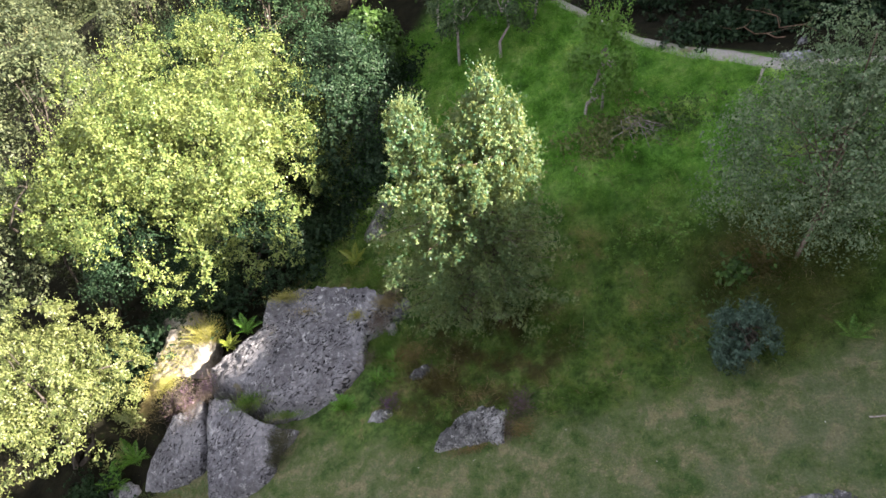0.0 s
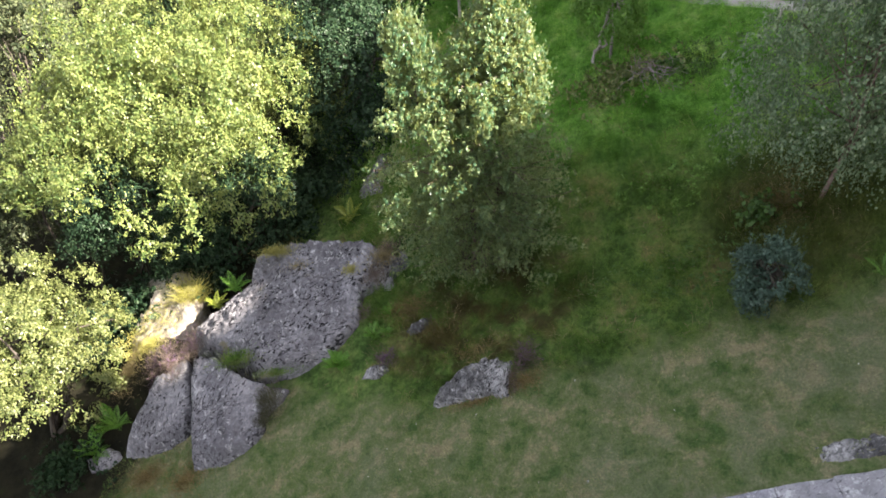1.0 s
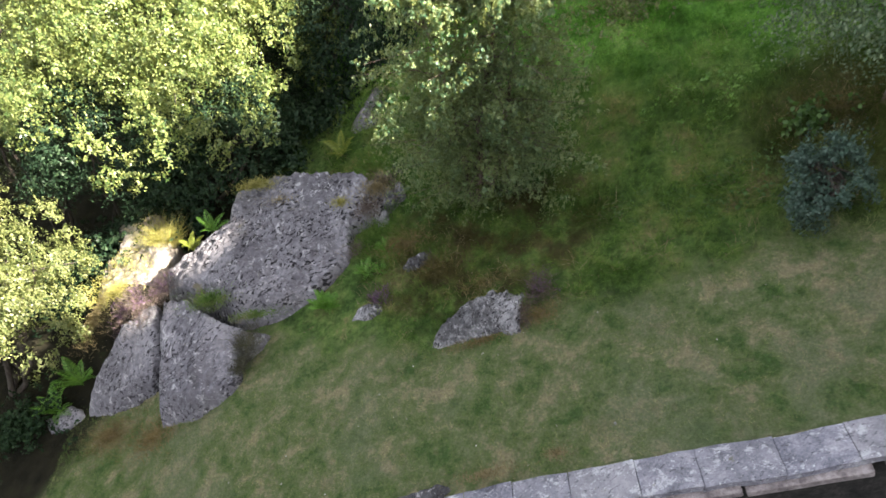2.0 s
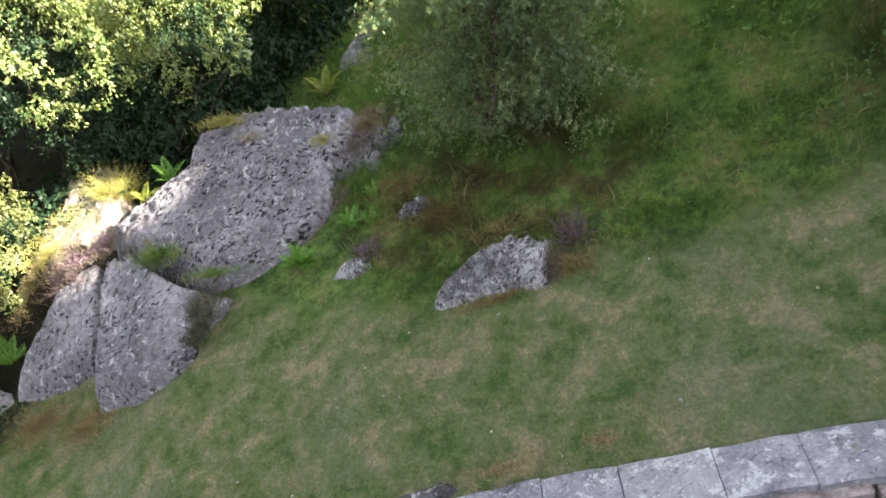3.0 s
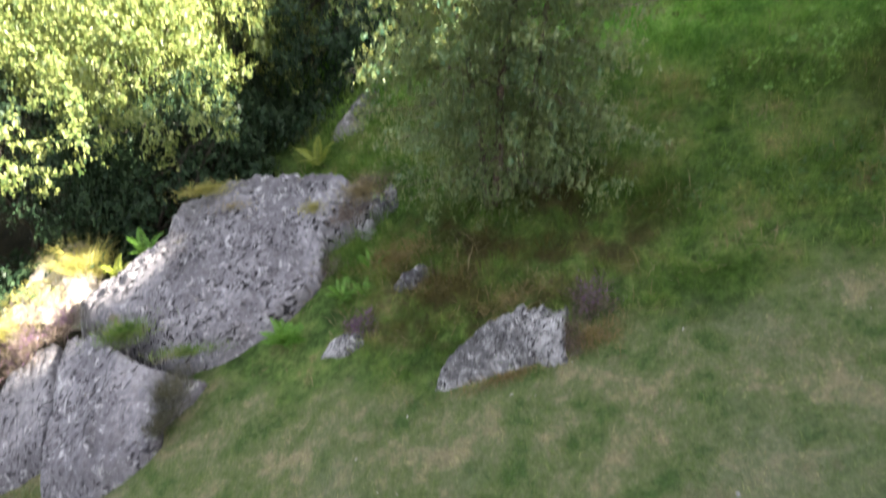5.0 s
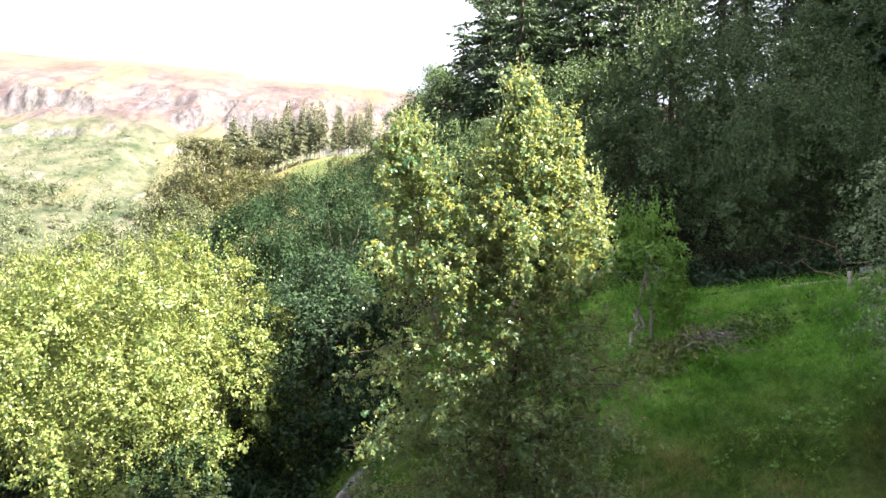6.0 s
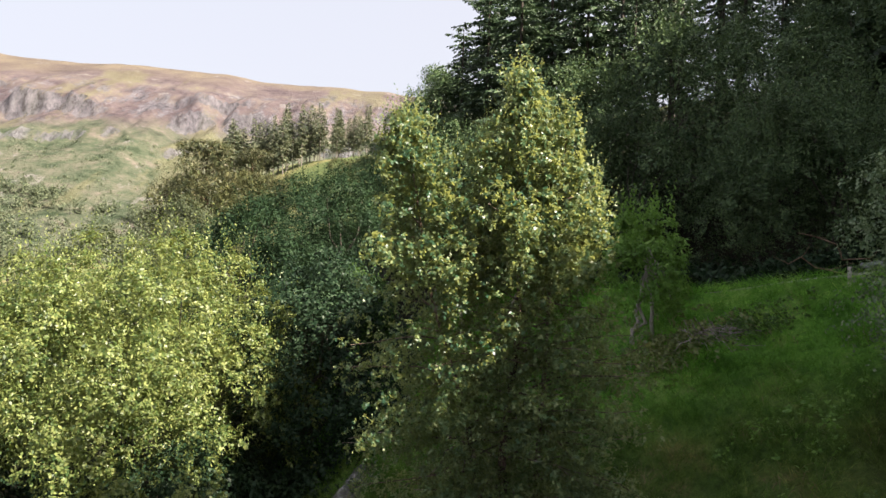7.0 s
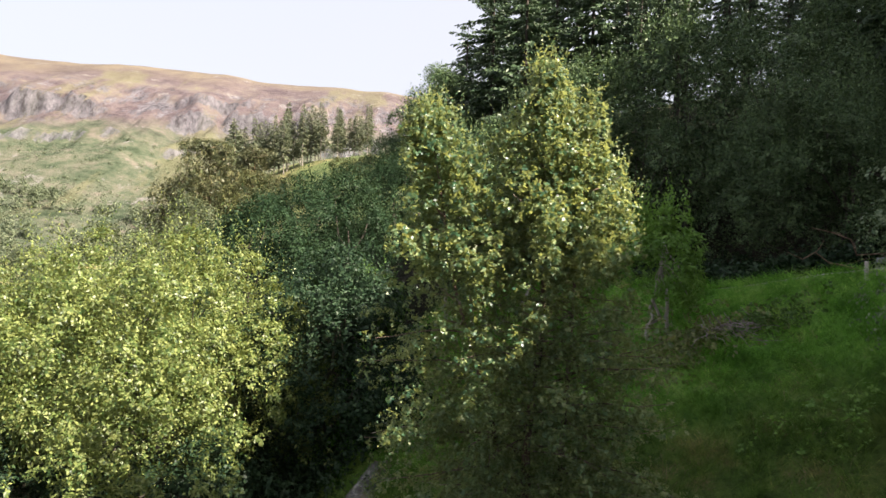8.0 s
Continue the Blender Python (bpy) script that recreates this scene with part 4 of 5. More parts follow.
def grey_birch():
    rng = np.random.RandomState(17)
    base = (6.6, 9.8)
    z0 = gz(*base)
    stems = [([(6.6, 9.8, z0 - 0.05), (6.75, 9.9, 4.2), (6.7, 10.1, 5.6), (6.6, 10.2, 7.3)], 0.045, 0.01),
             ([(6.65, 9.85, z0 + 0.4), (7.2, 10.2, 4.8), (7.9, 10.4, 6.6)], 0.035, 0.01)]
    c = lumps(rng, (6.3, 10.1, 5.2), (1.8, 1.7, 1.9), 70, 0.26, -0.8, (0.45, 0.9)) + lumps(rng, (7.0, 10.4, 6.4), (1.5, 1.4, 1.2), 50, 0.24, -0.5, (0.3, 0.95)) + lumps(rng, (8.2, 10.6, 6.2), (1.4, 1.4, 1.7), 30, 0.26, -0.5, (0.5, 0.9)) + lumps(rng, (4.9, 10.0, 5.3), (0.5, 0.5, 0.5), 8, 0.4, -0.9, (0.3, 0.9))
    limbs = [(bent((6.72, 10.0, rng.uniform(4.2, 6.0)), k[:3], rng, 4, 0.06), 0.02, 0.004) for k in c[:60:3]]
    crown = leaves_on(rng, c, 4600, 10, 0.055, 0.62, 0.45, 0.0, 1.15)
    broadleaf("silver_birch", "thin grey-green birch with drooping twigs in the shade", base, stems, crown, GREY_LEAF, BIRCH_BARK, "tree", limbs=limbs)


grey_birch()
bush("rowan_sapling", "bright green young rowan with thin pale stems", (3.8, 15.5), (3.72, 15.3, 4.5), (0.8, 0.75, 1.3), ROWAN_LEAF, 850, 9, 0.095, 111, 26, 0.27, low=-0.8, up=0.5, stems=3, shoot=110, shoot_len=0.65, bark=DEAD_WOOD, category="tree", width=0.35)
bush("willow_shrub", "low blue-grey willow shrub standing alone in the grass", (5.3, 8.3), (5.15, 8.15, 2.75), (0.55, 0.5, 0.68), TEAL_LEAF, 800, 9, 0.055, 112, 34, 0.3, low=-0.95, stems=5, shoot=90, shoot_len=0.4, up=0.7)
bush("hazel_bush", "bright green hazel bush at the wood's edge", (-2.1, 19.4), (-2.1, 19.4, 2.7), (0.75, 0.75, 1.4), LIME_LEAF, 900, 9, 0.12, 113, 30, 0.36, shoot=60, stems=4)


def conifer(height, seed, spread=0.2, bare=0.25, arms_each=6, spray=13, coarse=1.0, name="spruce_tree", leaf=NEEDLES, bark=BARK, label="dark spruce on the wooded bank", group="spruces on the bank", slim=0.013):
    """A spruce: straight trunk and drooping whorls of needle sprays. Stands at the origin."""
    rng = np.random.RandomState(seed)
    e = new(name)
    part("trunk", tubes_mesh("trunk", [([(0, 0, -0.4), (0.05, 0, height * 0.5), (0, 0.05, height * 0.97)], height * slim, 0.02)]), bark, e)
    verts = []
    z = height * bare
    arms = []
    while z < height * 0.99:
        t = (z - height * bare) / (height * (1 - bare))
        reach = height * spread * (1 - t) ** 0.85 * (0.55 + 0.45 * min(1, t * 4)) + 0.12
        for _ in range(arms_each):
            a = rng.uniform(0, 6.283)
            r = reach * rng.uniform(0.65, 1.15)
            arms.append((a, r, z + rng.uniform(-0.15, 0.15)))
        z += 0.30 + 0.02 * height * (1 - t)
    for a, r, z in arms:
        d = np.array((math.cos(a), math.sin(a), -0.25 + rng.uniform(-0.15, 0.2)))
        n = int(spray * (0.4 + r))
        s = rng.rand(n) ** 0.8
        p = np.array((0, 0, z)) + d * (r * s)[:, None]
        side = np.array((-math.sin(a), math.cos(a), 0)) * rng.choice((-1, 1), n)[:, None]
        tip = unit(d * 0.7 + side * rng.uniform(0.2, 1.0, (n, 1)) + rng.normal(0, 0.25, (n, 3)) + np.array((0, 0, -0.35)))
        l = coarse * (0.22 + 0.20 * r * (1.1 - s)) * rng.uniform(0.7, 1.3, n)
        w = unit(np.cross(tip, rng.normal(0, 1, (n, 3)))) * (l * 0.17)[:, None]
        verts.append(np.stack([p, p + tip * l[:, None] * 0.5 + w, p + tip * l[:, None], p + tip * l[:, None] * 0.5 - w], 1).reshape(-1, 3))
    v = np.concatenate(verts)
    part("crown", mesh_of("crown", v, np.arange(len(v)).reshape(-1, 4)), leaf, e)
    return tagged(e, label, "tree", group)


def backtree(name, label, height, radii, leaf, seed, count, size, shoot=0, group="", bark=BARK, low=-0.4, clumps=45, rel=0.28, up=0.3, bare=0.42):
    """A tree for the belts behind; stands at the origin."""
    rng = np.random.RandomState(seed)
    e = new(name)
    mid = (0, 0, height - radii[2])
    c = lumps(rng, mid, radii, clumps, rel, low)
    pieces = [leaves_on(rng, c, count, 8, size, 0.5, 0.15, up, 1.15, mid)]
    if shoot:
        pieces.append(shoots(rng, [k for k in c if k[2] > mid[2]], shoot, 0.7, size, 7))
    stem = tubes_mesh("trunk", [(bent((0, 0, -0.3), (rng.uniform(-0.3, 0.3), rng.uniform(-0.3, 0.3), height * 0.68), rng, 6, 0.05), height * 0.016, 0.02)])
    part("trunk", stem, bark, e)
    for q in c[::9]:
        part("limb", tubes_mesh("limb", [(bent((0, 0, height * bare), q[:3], rng, 4), height * 0.006, 0.01)]), bark, e)
    v, f = joined(*pieces)
    part("crown", mesh_of("crown", v, f), leaf, e)
    return tagged(e, label, "tree", group)


def plant(proto, spots, sink=0.1, seed=5):
    """Sets the first at the first spot and copies at the rest: x, y, size."""
    rng = np.random.RandomState(seed)
    for k, (x, y, s) in enumerate(spots):
        turn = Matrix.Rotation(rng.uniform(0, 6.28), 4, "Z")
        m = Matrix.Translation((x, y, gz(x, y) - sink)) @ turn @ Matrix.Diagonal((s * rng.uniform(0.9, 1.1), s * rng.uniform(0.9, 1.1), s, 1))
        if k == 0:
            first = m
        else:
            copy_thing(proto, m)
    proto.matrix_basis = first


# the wooded bank above the path
rs = np.random.RandomState(31)
spruces_a = [(x, y, (top - gz(x, y)) / 14.0) for x, y, top in
             ((2.3, 36.5, 17.8), (3.6, 34.5, 19.5), (1.2, 41, 17.2), (5.4, 36.5, 20.5), (7.0, 35.5, 21), (4.4, 40, 20.5), (2.9, 44, 25), (5.5, 44, 26), (8.0, 44, 27), (10.5, 45, 27), (13.0, 44, 27),
              (18.5, 38, 22), (21, 41, 22), (24.5, 39, 22), (28, 42, 22), (14.5, 45, 25), (19, 46, 25), (26, 47, 25), (6.5, 46, 23))]
plant(conifer(14.0, 61, 0.24, 0.2, 7, 30, 0.62), spruces_a)
spruces_b = [(x, y, (top - gz(x, y)) / 13.0) for x, y, top in ((8.7, 36, 22), (9.9, 37, 22), (11.3, 36, 23), (12.4, 38, 23), (13.8, 36.5, 23), (15.4, 37.5, 23), (17.0, 36.5, 23), (8.5, 33, 17), (10.3, 32.2, 19), (12.6, 33.4, 19), (15.2, 33.2, 19), (17.5, 34.0, 20), (22, 35, 20), (27, 36, 20), (31, 39, 20))]
plant(conifer(13.0, 62, 0.17, 0.36, 6, 24, 0.62), spruces_b, seed=6)
# the wood carried on unseen along the slope, trees sized to shade the meadow
shade = []
for k, y in enumerate(np.arange(-32, 34, 2.1)):
    for j, x in enumerate((19.5, 22.5)):
        xx, yy = x + rs.uniform(-0.8, 0.8), y + rs.uniform(-0.8, 0.8)
        shade.append((xx, yy, max(1.0, 22.7 + 1.9 * (yy < -3.0) - 0.1 * (yy > -0.8) + 1.7 * (yy > 2.4) + 0.9 * (xx - 20) + rs.uniform(-0.5, 0.5) - gz(xx, yy)) / 12.0))
plant(conifer(12.0, 63, 0.24, 0.02, 4, 5, 3.9), shade, seed=7)

plant(backtree("willow_tree", "dark willow thicket on the bank above the path", 7.0, (3.3, 3.3, 3.2), THICKET_LEAF, 71, 1600, 0.135, 600, "thicket above the path", clumps=120, rel=0.22, low=-0.97, bare=0.15),
      [(x, y, (top - gz(x, y)) / 7.0) for x, y, top in ((14.5, 20.8, 10.4), (6.4, 26.5, 9.6), (9.2, 28.5, 13.6), (4.6, 28.5, 9.4), (15.5, 29.5, 15.0), (20.5, 29.5, 16), (11.0, 25.0, 12.0), (1.6, 33.0, 9.8), (4.0, 33.0, 11.2), (12.5, 28.5, 13.8), (17.5, 25.0, 14.2), (6.5, 32.0, 12.6))])
bush("willow_tree", "broad dark willow with upright shoots above the path", (9.8, 19.6), (9.5, 19.6, 6.3), (3.4, 2.8, 2.9), THICKET_LEAF, 7500, 9, 0.08, 115, 260, 0.17, low=-0.7, up=0.7, shoot=2600, shoot_len=0.75, stems=3, category="tree", lobes=48, spread=1.05, width=0.4)
plant(backtree("rowan_tree", "grey-green tree on the wooded bank", 8.0, (2.6, 2.6, 3.4), THICKET_LEAF, 72, 1300, 0.15, 200, "trees on the bank"),
      [(-0.6, 42.0, 0.95), (0.6, 36.0, 0.95), (-3.5, 47, 0.8), (1.5, 50, 1.1), (0.6, 44.5, 1.1), (1.0, 41.5, 1.15), (-1.8, 50, 1.0), (0.5, 62, (19.5 - gz(0.5, 62)) / 8.0)])
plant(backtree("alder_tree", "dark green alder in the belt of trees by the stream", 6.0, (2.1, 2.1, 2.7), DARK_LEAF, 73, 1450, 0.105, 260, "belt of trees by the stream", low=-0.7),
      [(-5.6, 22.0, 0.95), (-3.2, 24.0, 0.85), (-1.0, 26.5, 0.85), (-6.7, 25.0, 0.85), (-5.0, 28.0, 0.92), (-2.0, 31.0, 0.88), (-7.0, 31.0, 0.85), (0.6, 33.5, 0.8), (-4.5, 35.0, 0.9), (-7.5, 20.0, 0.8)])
plant(backtree("sallow_tree", "pale grey-green sallow with a sunlit top", 5.5, (2.2, 2.2, 2.3), BACK_LEAF, 74, 1200, 0.125, 180, "sallows by the stream", low=-0.6),
      [(-13.0, 20.0, 1.1), (-16.5, 18.0, 1.1), (-12.2, 15.0, 0.95), (-15.0, 23.5, 1.1), (-11.0, 25.5, 0.8), (-19.0, 22.0, 1.2), (-14.5, 12.0, 1.0), (-17.5, 27.0, 1.1), (-13.5, 9.0, 0.9), (-21.5, 38, 1.5), (-26, 44, 1.6), (-14, 31, 1.2), (-10.6, 30.5, 1.0), (-18.5, 33, 1.3), (-13, 37, 1.25)])
plant(backtree("birch_sapling", "thin young birch with a bare pale stem", 3.6, (0.95, 0.95, 1.4), THICKET_LEAF, 75, 620, 0.10, 0, "young birches", DEAD_WOOD, clumps=34, rel=0.3, low=-0.85),
      [(0.6, 19.4, 1.0), (1.65, 19.0, 1.0), (2.7, 20.3, 0.95), (0.0, 21.5, 1.05), (1.3, 22.5, 1.1)])
plant(backtree("oak_tree", "olive-green tree catching the low sun", 9.0, (3.4, 3.4, 3.2), OLIVE_LEAF, 76, 1300, 0.19, 0, "sunlit trees beyond the stream"),
      [(-12.5, 50, 0.72), (-9.0, 54, 0.4), (-6.0, 60, 0.52), (-15.5, 78, 0.42), (-19, 84, 0.45), (-11, 82, 0.38), (-26, 92, 0.55), (-31, 100, 0.55), (-14.2, 46, 0.5)])


def pine(height, seed, bare, label, group, reach=0.12, plate=0.075, count=26, twigs=520, bark=PINE_BARK):
    """A Scots pine with a bare stem and flat plates of needles."""
    rng = np.random.RandomState(seed)
    e = new("pine_tree")
    part("trunk", tubes_mesh("trunk", [(bent((0, 0, -0.5), (0.2, 0, height * 0.95), rng, 6, 0.02), height * (0.014 if bark == PINE_BARK else 0.009), 0.04)]), bark, e)
    c = []
    for k in range(count):
        z = height * (bare + (0.98 - bare) * rng.rand() ** 0.9)
        a, r = rng.uniform(0, 6.28), height * reach * (1.35 - z / height) * rng.uniform(0.4, 1.5)
        size = height * plate * rng.uniform(0.7, 1.3)
        for s in (0.55, 1.0):
            c.append((s * r * math.cos(a), s * r * math.sin(a), z + rng.normal(0, 0.1), size * (1.2 - 0.3 * s)))
        if k % 3 == 0:
            part("limb", tubes_mesh("limb", [(bent((0.1, 0, z - 0.4), c[-1][:3], rng, 3), 0.06, 0.02)]), bark, e)
    v, f = leaves_on(rng, c, twigs, 8, 0.20, 0.30, 0.0, 0.0, 1.15)
    # the needle pads lie flat, in layers
    near = np.array(c)[:, 2]
    k = np.abs(v[:, 2][:, None] - near[None]).argmin(1)
    part("crown", mesh_of("crown", v * (1, 1, 0.5) + np.column_stack([0 * k, 0 * k, 0.5 * near[k]]), f), TAWNY_NEEDLES, e)
    return tagged(e, label, "tree", group)


plant(pine(11.0, 81, 0.28, "old pine with tawny layered branches", "tawny pines", 0.30, 0.07, 46, 4200),
      [(x, y, (top - gz(x, y)) / 11.0) for x, y, top in ((-17.6, 56, 12.0), (-20.6, 60, 9.6), (-14.6, 58, 11.6))], seed=8)
plant(conifer(13.5, 82, 0.18, 0.2, 4, 12, 1.35, "pine_tree", PINE_NEEDLES, GREY_BARK, "tall bare-stemmed pine in a grove on the spur", "grove of pines", 0.009),
      [(x, y, (30.5 - gz(x, y) - 0.42 * max(0, -27 - x) + rs.uniform(-3.6, 0.8)) / 13.5) for x, y in [(-12.0 - 0.62 * k + rs.uniform(-0.8, 0.8), 136 + rs.uniform(-4, 12)) for k in range(46)]], seed=9)


def valley_trees():
    """Far scrub and woods on the valley floor and the foot of the moor."""
    rng = np.random.RandomState(91)
    c = []

    def grow(x, d, tall, wide):
        y, z = float(hill_y(np.array(x), np.array(d))), float(hill_z(np.array(x), np.array(d)))
        for k in range(7 if tall > 4 else 2):
            h = tall * (k + 0.6) / 7 if tall > 4 else 0.4 * tall * (k + 0.5)
            w = wide * math.sin(math.pi * min(0.95, 0.2 + 0.8 * h / tall)) ** 0.7
            c.append((x + rng.normal(0, 0.45 * w), y + rng.normal(0, 0.45 * w), z + h, 0.8 * w + 0.4))

    for _ in range(620):                                  # woods along the foot of the slope
        x, d = rng.uniform(-420, -120), rng.uniform(0.0, 0.24)
        if waves(np.array(x), np.array(d * 500), 93, 3, 60) > -0.25:
            grow(x, d, rng.uniform(5, 13), rng.uniform(1.8, 3.6))
    for _ in range(190):                                   # a belt of taller trees
        x = rng.uniform(-460, -255)
        grow(x, 0.29 + 0.02 * math.sin(x * 0.03) + rng.normal(0, 0.006), rng.uniform(6, 11), rng.uniform(1.6, 3.0))
    for _ in range(760):                                  # scattered scrub higher up
        x, d = rng.uniform(-520, -100), 0.2 + 0.3 * rng.rand()
        grow(x, d, rng.uniform(0.8, 3.2), rng.uniform(0.5, 1.9))
    v, f = leaves_on(rng, c, 22000, 5, 0.95, 0.75, 0.1, 0.3, 1.0)
    ob = part("valley_woods", mesh_of("valley_woods", v, f), SCRUB_LEAF)
    tagged(ob, "far scrub and woodland on the valley floor", "trees", kind="stuff")


valley_trees()


# ---- undergrowth ----
def blades(rng, x, y, height, width, lean=0.35, z=None, up=1.0):
    """Verts and faces of grass blades, one thin bent triangle pair each."""
    n = len(x)
    z = ground_z(x, y) if z is None else z
    p = np.stack([x, y, z - 0.01], -1)
    a = rng.uniform(0, 6.283, n)
    d = np.stack([np.cos(a) * lean, np.sin(a) * lean, np.full(n, up)], -1) + rng.normal(0, 0.15, (n, 3))
    d = unit(d)
    h = (height * rng.uniform(0.55, 1.3, n))[:, None]
    b = rng.uniform(0, 6.283, n)
    w = np.stack([np.cos(b), np.sin(b), 0 * b], -1) * (width * rng.uniform(0.7, 1.3, n))[:, None]
    bend = np.stack([np.cos(a), np.sin(a), -0.5 + 0 * a], -1) * h * 0.28
    quad = np.stack([p - w, p + d * h * 0.55 + w * 0.6, p + d * h + bend, p + d * h * 0.55 - w * 0.6], 1)
    return quad.reshape(-1, 3), np.arange(4 * n).reshape(-1, 4)


def scatter(rng, n, x0, x1, y0, y1, keep):
    x, y = rng.uniform(x0, x1, n), rng.uniform(y0, y1, n)
    k = keep(x, y)
    return x[k], y[k]


def rough_edge(x):
    """Where the grazed turf gives way to long grass."""
    return 7.9 + 0.18 * np.sin(1.7 * x) + 0.1 * np.sin(4.1 * x + 1) + np.clip(-0.3 - x, 0, 3) * 0.35 - np.clip(x - 5, 0, 5) * 0.2


def on_path(x, y):
    d = np.full(x.shape, 9.0)
    for (ax, ay), (bx, by) in zip(PATH_LINE, PATH_LINE[1:]):
        ex, ey = bx - ax, by - ay
        t = np.clip(((x - ax) * ex + (y - ay) * ey) / (ex * ex + ey * ey), 0, 1)
        d = np.minimum(d, np.hypot(x - ax - t * ex, y - ay - t * ey))
    return d < 0.36


def sward():
    rng = np.random.RandomState(201)
    x, y = scatter(rng, 190000, -7.5, 10.5, 5.4, 10.5, lambda x, y: (y < rough_edge(x) + rng.normal(0, 0.12, len(x))) & (y > wall_line(x) + 0.03))
    short = blades(rng, x, y, 0.05 + 0.04 * smoothstep(-0.2, 0.7, waves(x, y, 71, 3, 0.5)), 0.006, 1.0)
    ob = part("turf_grass", mesh_of("turf_grass", *short), BLADE)
    tagged(ob, "short grazed grass with straw-coloured patches", "grass", kind="stuff")
    cx, cy = scatter(rng, 12500, -3.5, 13, 7, 22, lambda x, y: (y > rough_edge(x) + rng.normal(0, 0.15, len(x))) & ~on_path(x, y) & (0.62 * x + 0.78 * y - 0.8 * np.clip(5.5 - x, 0, 6) < 17.0) & (x > -1.2 - 0.3 * (y - 9)))
    per = 21
    size = np.repeat(rng.uniform(0.05, 0.18, len(cx)), per)
    a, r = rng.uniform(0, 6.283, len(size)), np.sqrt(rng.rand(len(size))) * size
    x, y = np.repeat(cx, per) + r * np.cos(a), np.repeat(cy, per) + r * np.sin(a)
    ok = ~on_path(x, y)
    x, y, size = x[ok], y[ok], size[ok]
    tall = blades(rng, x, y, (0.10 + 1.5 * size) * (0.7 + 0.5 * smoothstep(8.5, 10.5, y + 0.3 * x)), 0.0055, 0.75)
    ob = part("long_grass", mesh_of("long_grass", *tall), BLADE)
    tagged(ob, "long lush green grass on the slope", "grass", kind="stuff")
    x, y = scatter(rng, 16000, -2.5, 10, 7.4, 15, lambda x, y: (y > rough_edge(x) - 0.1) & (waves(x, y, 79, 3, 1.5) > 0.42))
    dead = blades(rng, x, y, 0.32, 0.006, 0.7)
    ob = part("dead_grass", mesh_of("dead_grass", *dead), DEAD_GRASS)
    tagged(ob, "tufts of dead straw-brown grass and old bracken", "grass", kind="stuff")
    x, y = scatter(rng, 9000, -6, 10, 5.45, 9.5, lambda x, y: (waves(x, y, 83, 3, 0.8) > 0.55) & (y > wall_line(x) + 0.02))
    moss = blades(rng, x, y, 0.05, 0.006, 0.9)
    ob = part("dead_thatch", mesh_of("dead_thatch", *moss), DEAD_GRASS)
    tagged(ob, "brown thatch in the grazed turf", "grass", kind="stuff")


sward()


def fallen_petals():
    """Pale flecks, fallen leaves and seed heads, lying about in the short turf."""
    rng = np.random.RandomState(205)
    x, y = scatter(rng, 55, -4, 8, 5.6, 8.0, lambda x, y: y < rough_edge(x))
    c = np.column_stack([x, y, ground_z(x, y) + 0.02, np.full(len(x), 0.01)])
    v, f = leaves_on(rng, c, len(c), 1, 0.032, 0.7, 0.0, 1.0)
    ob = part("fallen_leaves", mesh_of("fallen_leaves", v, f), PALE_FLECK)
    tagged(ob, "pale fallen leaves scattered on the short turf", "leaves", kind="stuff")


fallen_petals()


def fern(x, y, size, material, label, fronds=9, seed=1, z=None, category="fern"):
    """A fern: arching fronds, each with a midrib and paired leaflets."""
    rng = np.random.RandomState(seed)
    verts = []
    n = 20
    t = (np.arange(n) + 0.7) / n
    spine = np.stack([0 * t, t * 0.8, 0.62 * t - 0.45 * t ** 2.2], -1)
    for side in (-1, 1):
        length = 0.19 * np.sin(np.pi * (0.12 + 0.85 * t)) ** 0.8 * (1 - 0.3 * t)
        tip = spine + np.stack([side * length, length * 0.45, -0.25 * length], -1)
        wide = np.array((0, 0.019, 0.005))
        verts.append(np.stack([spine - wide, (spine + tip) / 2 - wide * 1.1, tip, (spine + tip) / 2 + wide * 1.1], 1).reshape(-1, 3))
    rib = np.stack([spine[:-1] - (0.008, 0, 0), spine[:-1] + (0.008, 0, 0), spine[1:] + (0.006, 0, 0), spine[1:] - (0.006, 0, 0)], 1).reshape(-1, 3)
    v = np.concatenate(verts + [rib]) * size
    mesh = mesh_of("frond", v, np.arange(len(v)).reshape(-1, 4))
    mesh.materials.append(material)
    e = empty("fern", x, y, z)
    for k in range(fronds):
        ob = new("frond", mesh)
        ob.parent = e
        s = rng.uniform(0.7, 1.15)
        ob.matrix_basis = Matrix.Rotation(6.283 * k / fronds + rng.uniform(-0.3, 0.3), 4, "Z") @ Matrix.Rotation(radians(rng.uniform(0, 46)), 4, "X") @ Matrix.Scale(s, 4)
    return tagged(e, label, category, "ferns round the rocks")


fern(-2.12, 9.36, 0.42, FERN_LEAF, "bright green fern at the foot of the rock", 44, 1)
fern(-1.40, 9.8, 0.42, FERN_LEAF, "small green fern in the brown grass", 14, 2)
fern(-1.0, 10.12, 0.42, FERN_LEAF, "small green fern in the brown grass", 14, 3)
fern(-1.1, 9.7, 0.28, FERN_LEAF, "small green fern in the brown grass", 8, 13)
fern(-2.2, 13.3, 0.55, FERN_GOLD, "upright yellow-green fern behind the rock", 9, 4)
fern(-4.85, 11.85, 0.52, FERN_LEAF, "large green fern between rock and bush", 12, 5, -1.1)
fern(-5.25, 11.55, 0.4, FERN_GOLD, "yellow-green fern beside the rock", 10, 6, -1.35)
fern(-7.6, 9.8, 0.8, FERN_LEAF, "dark green fern in the gully", 11, 7)
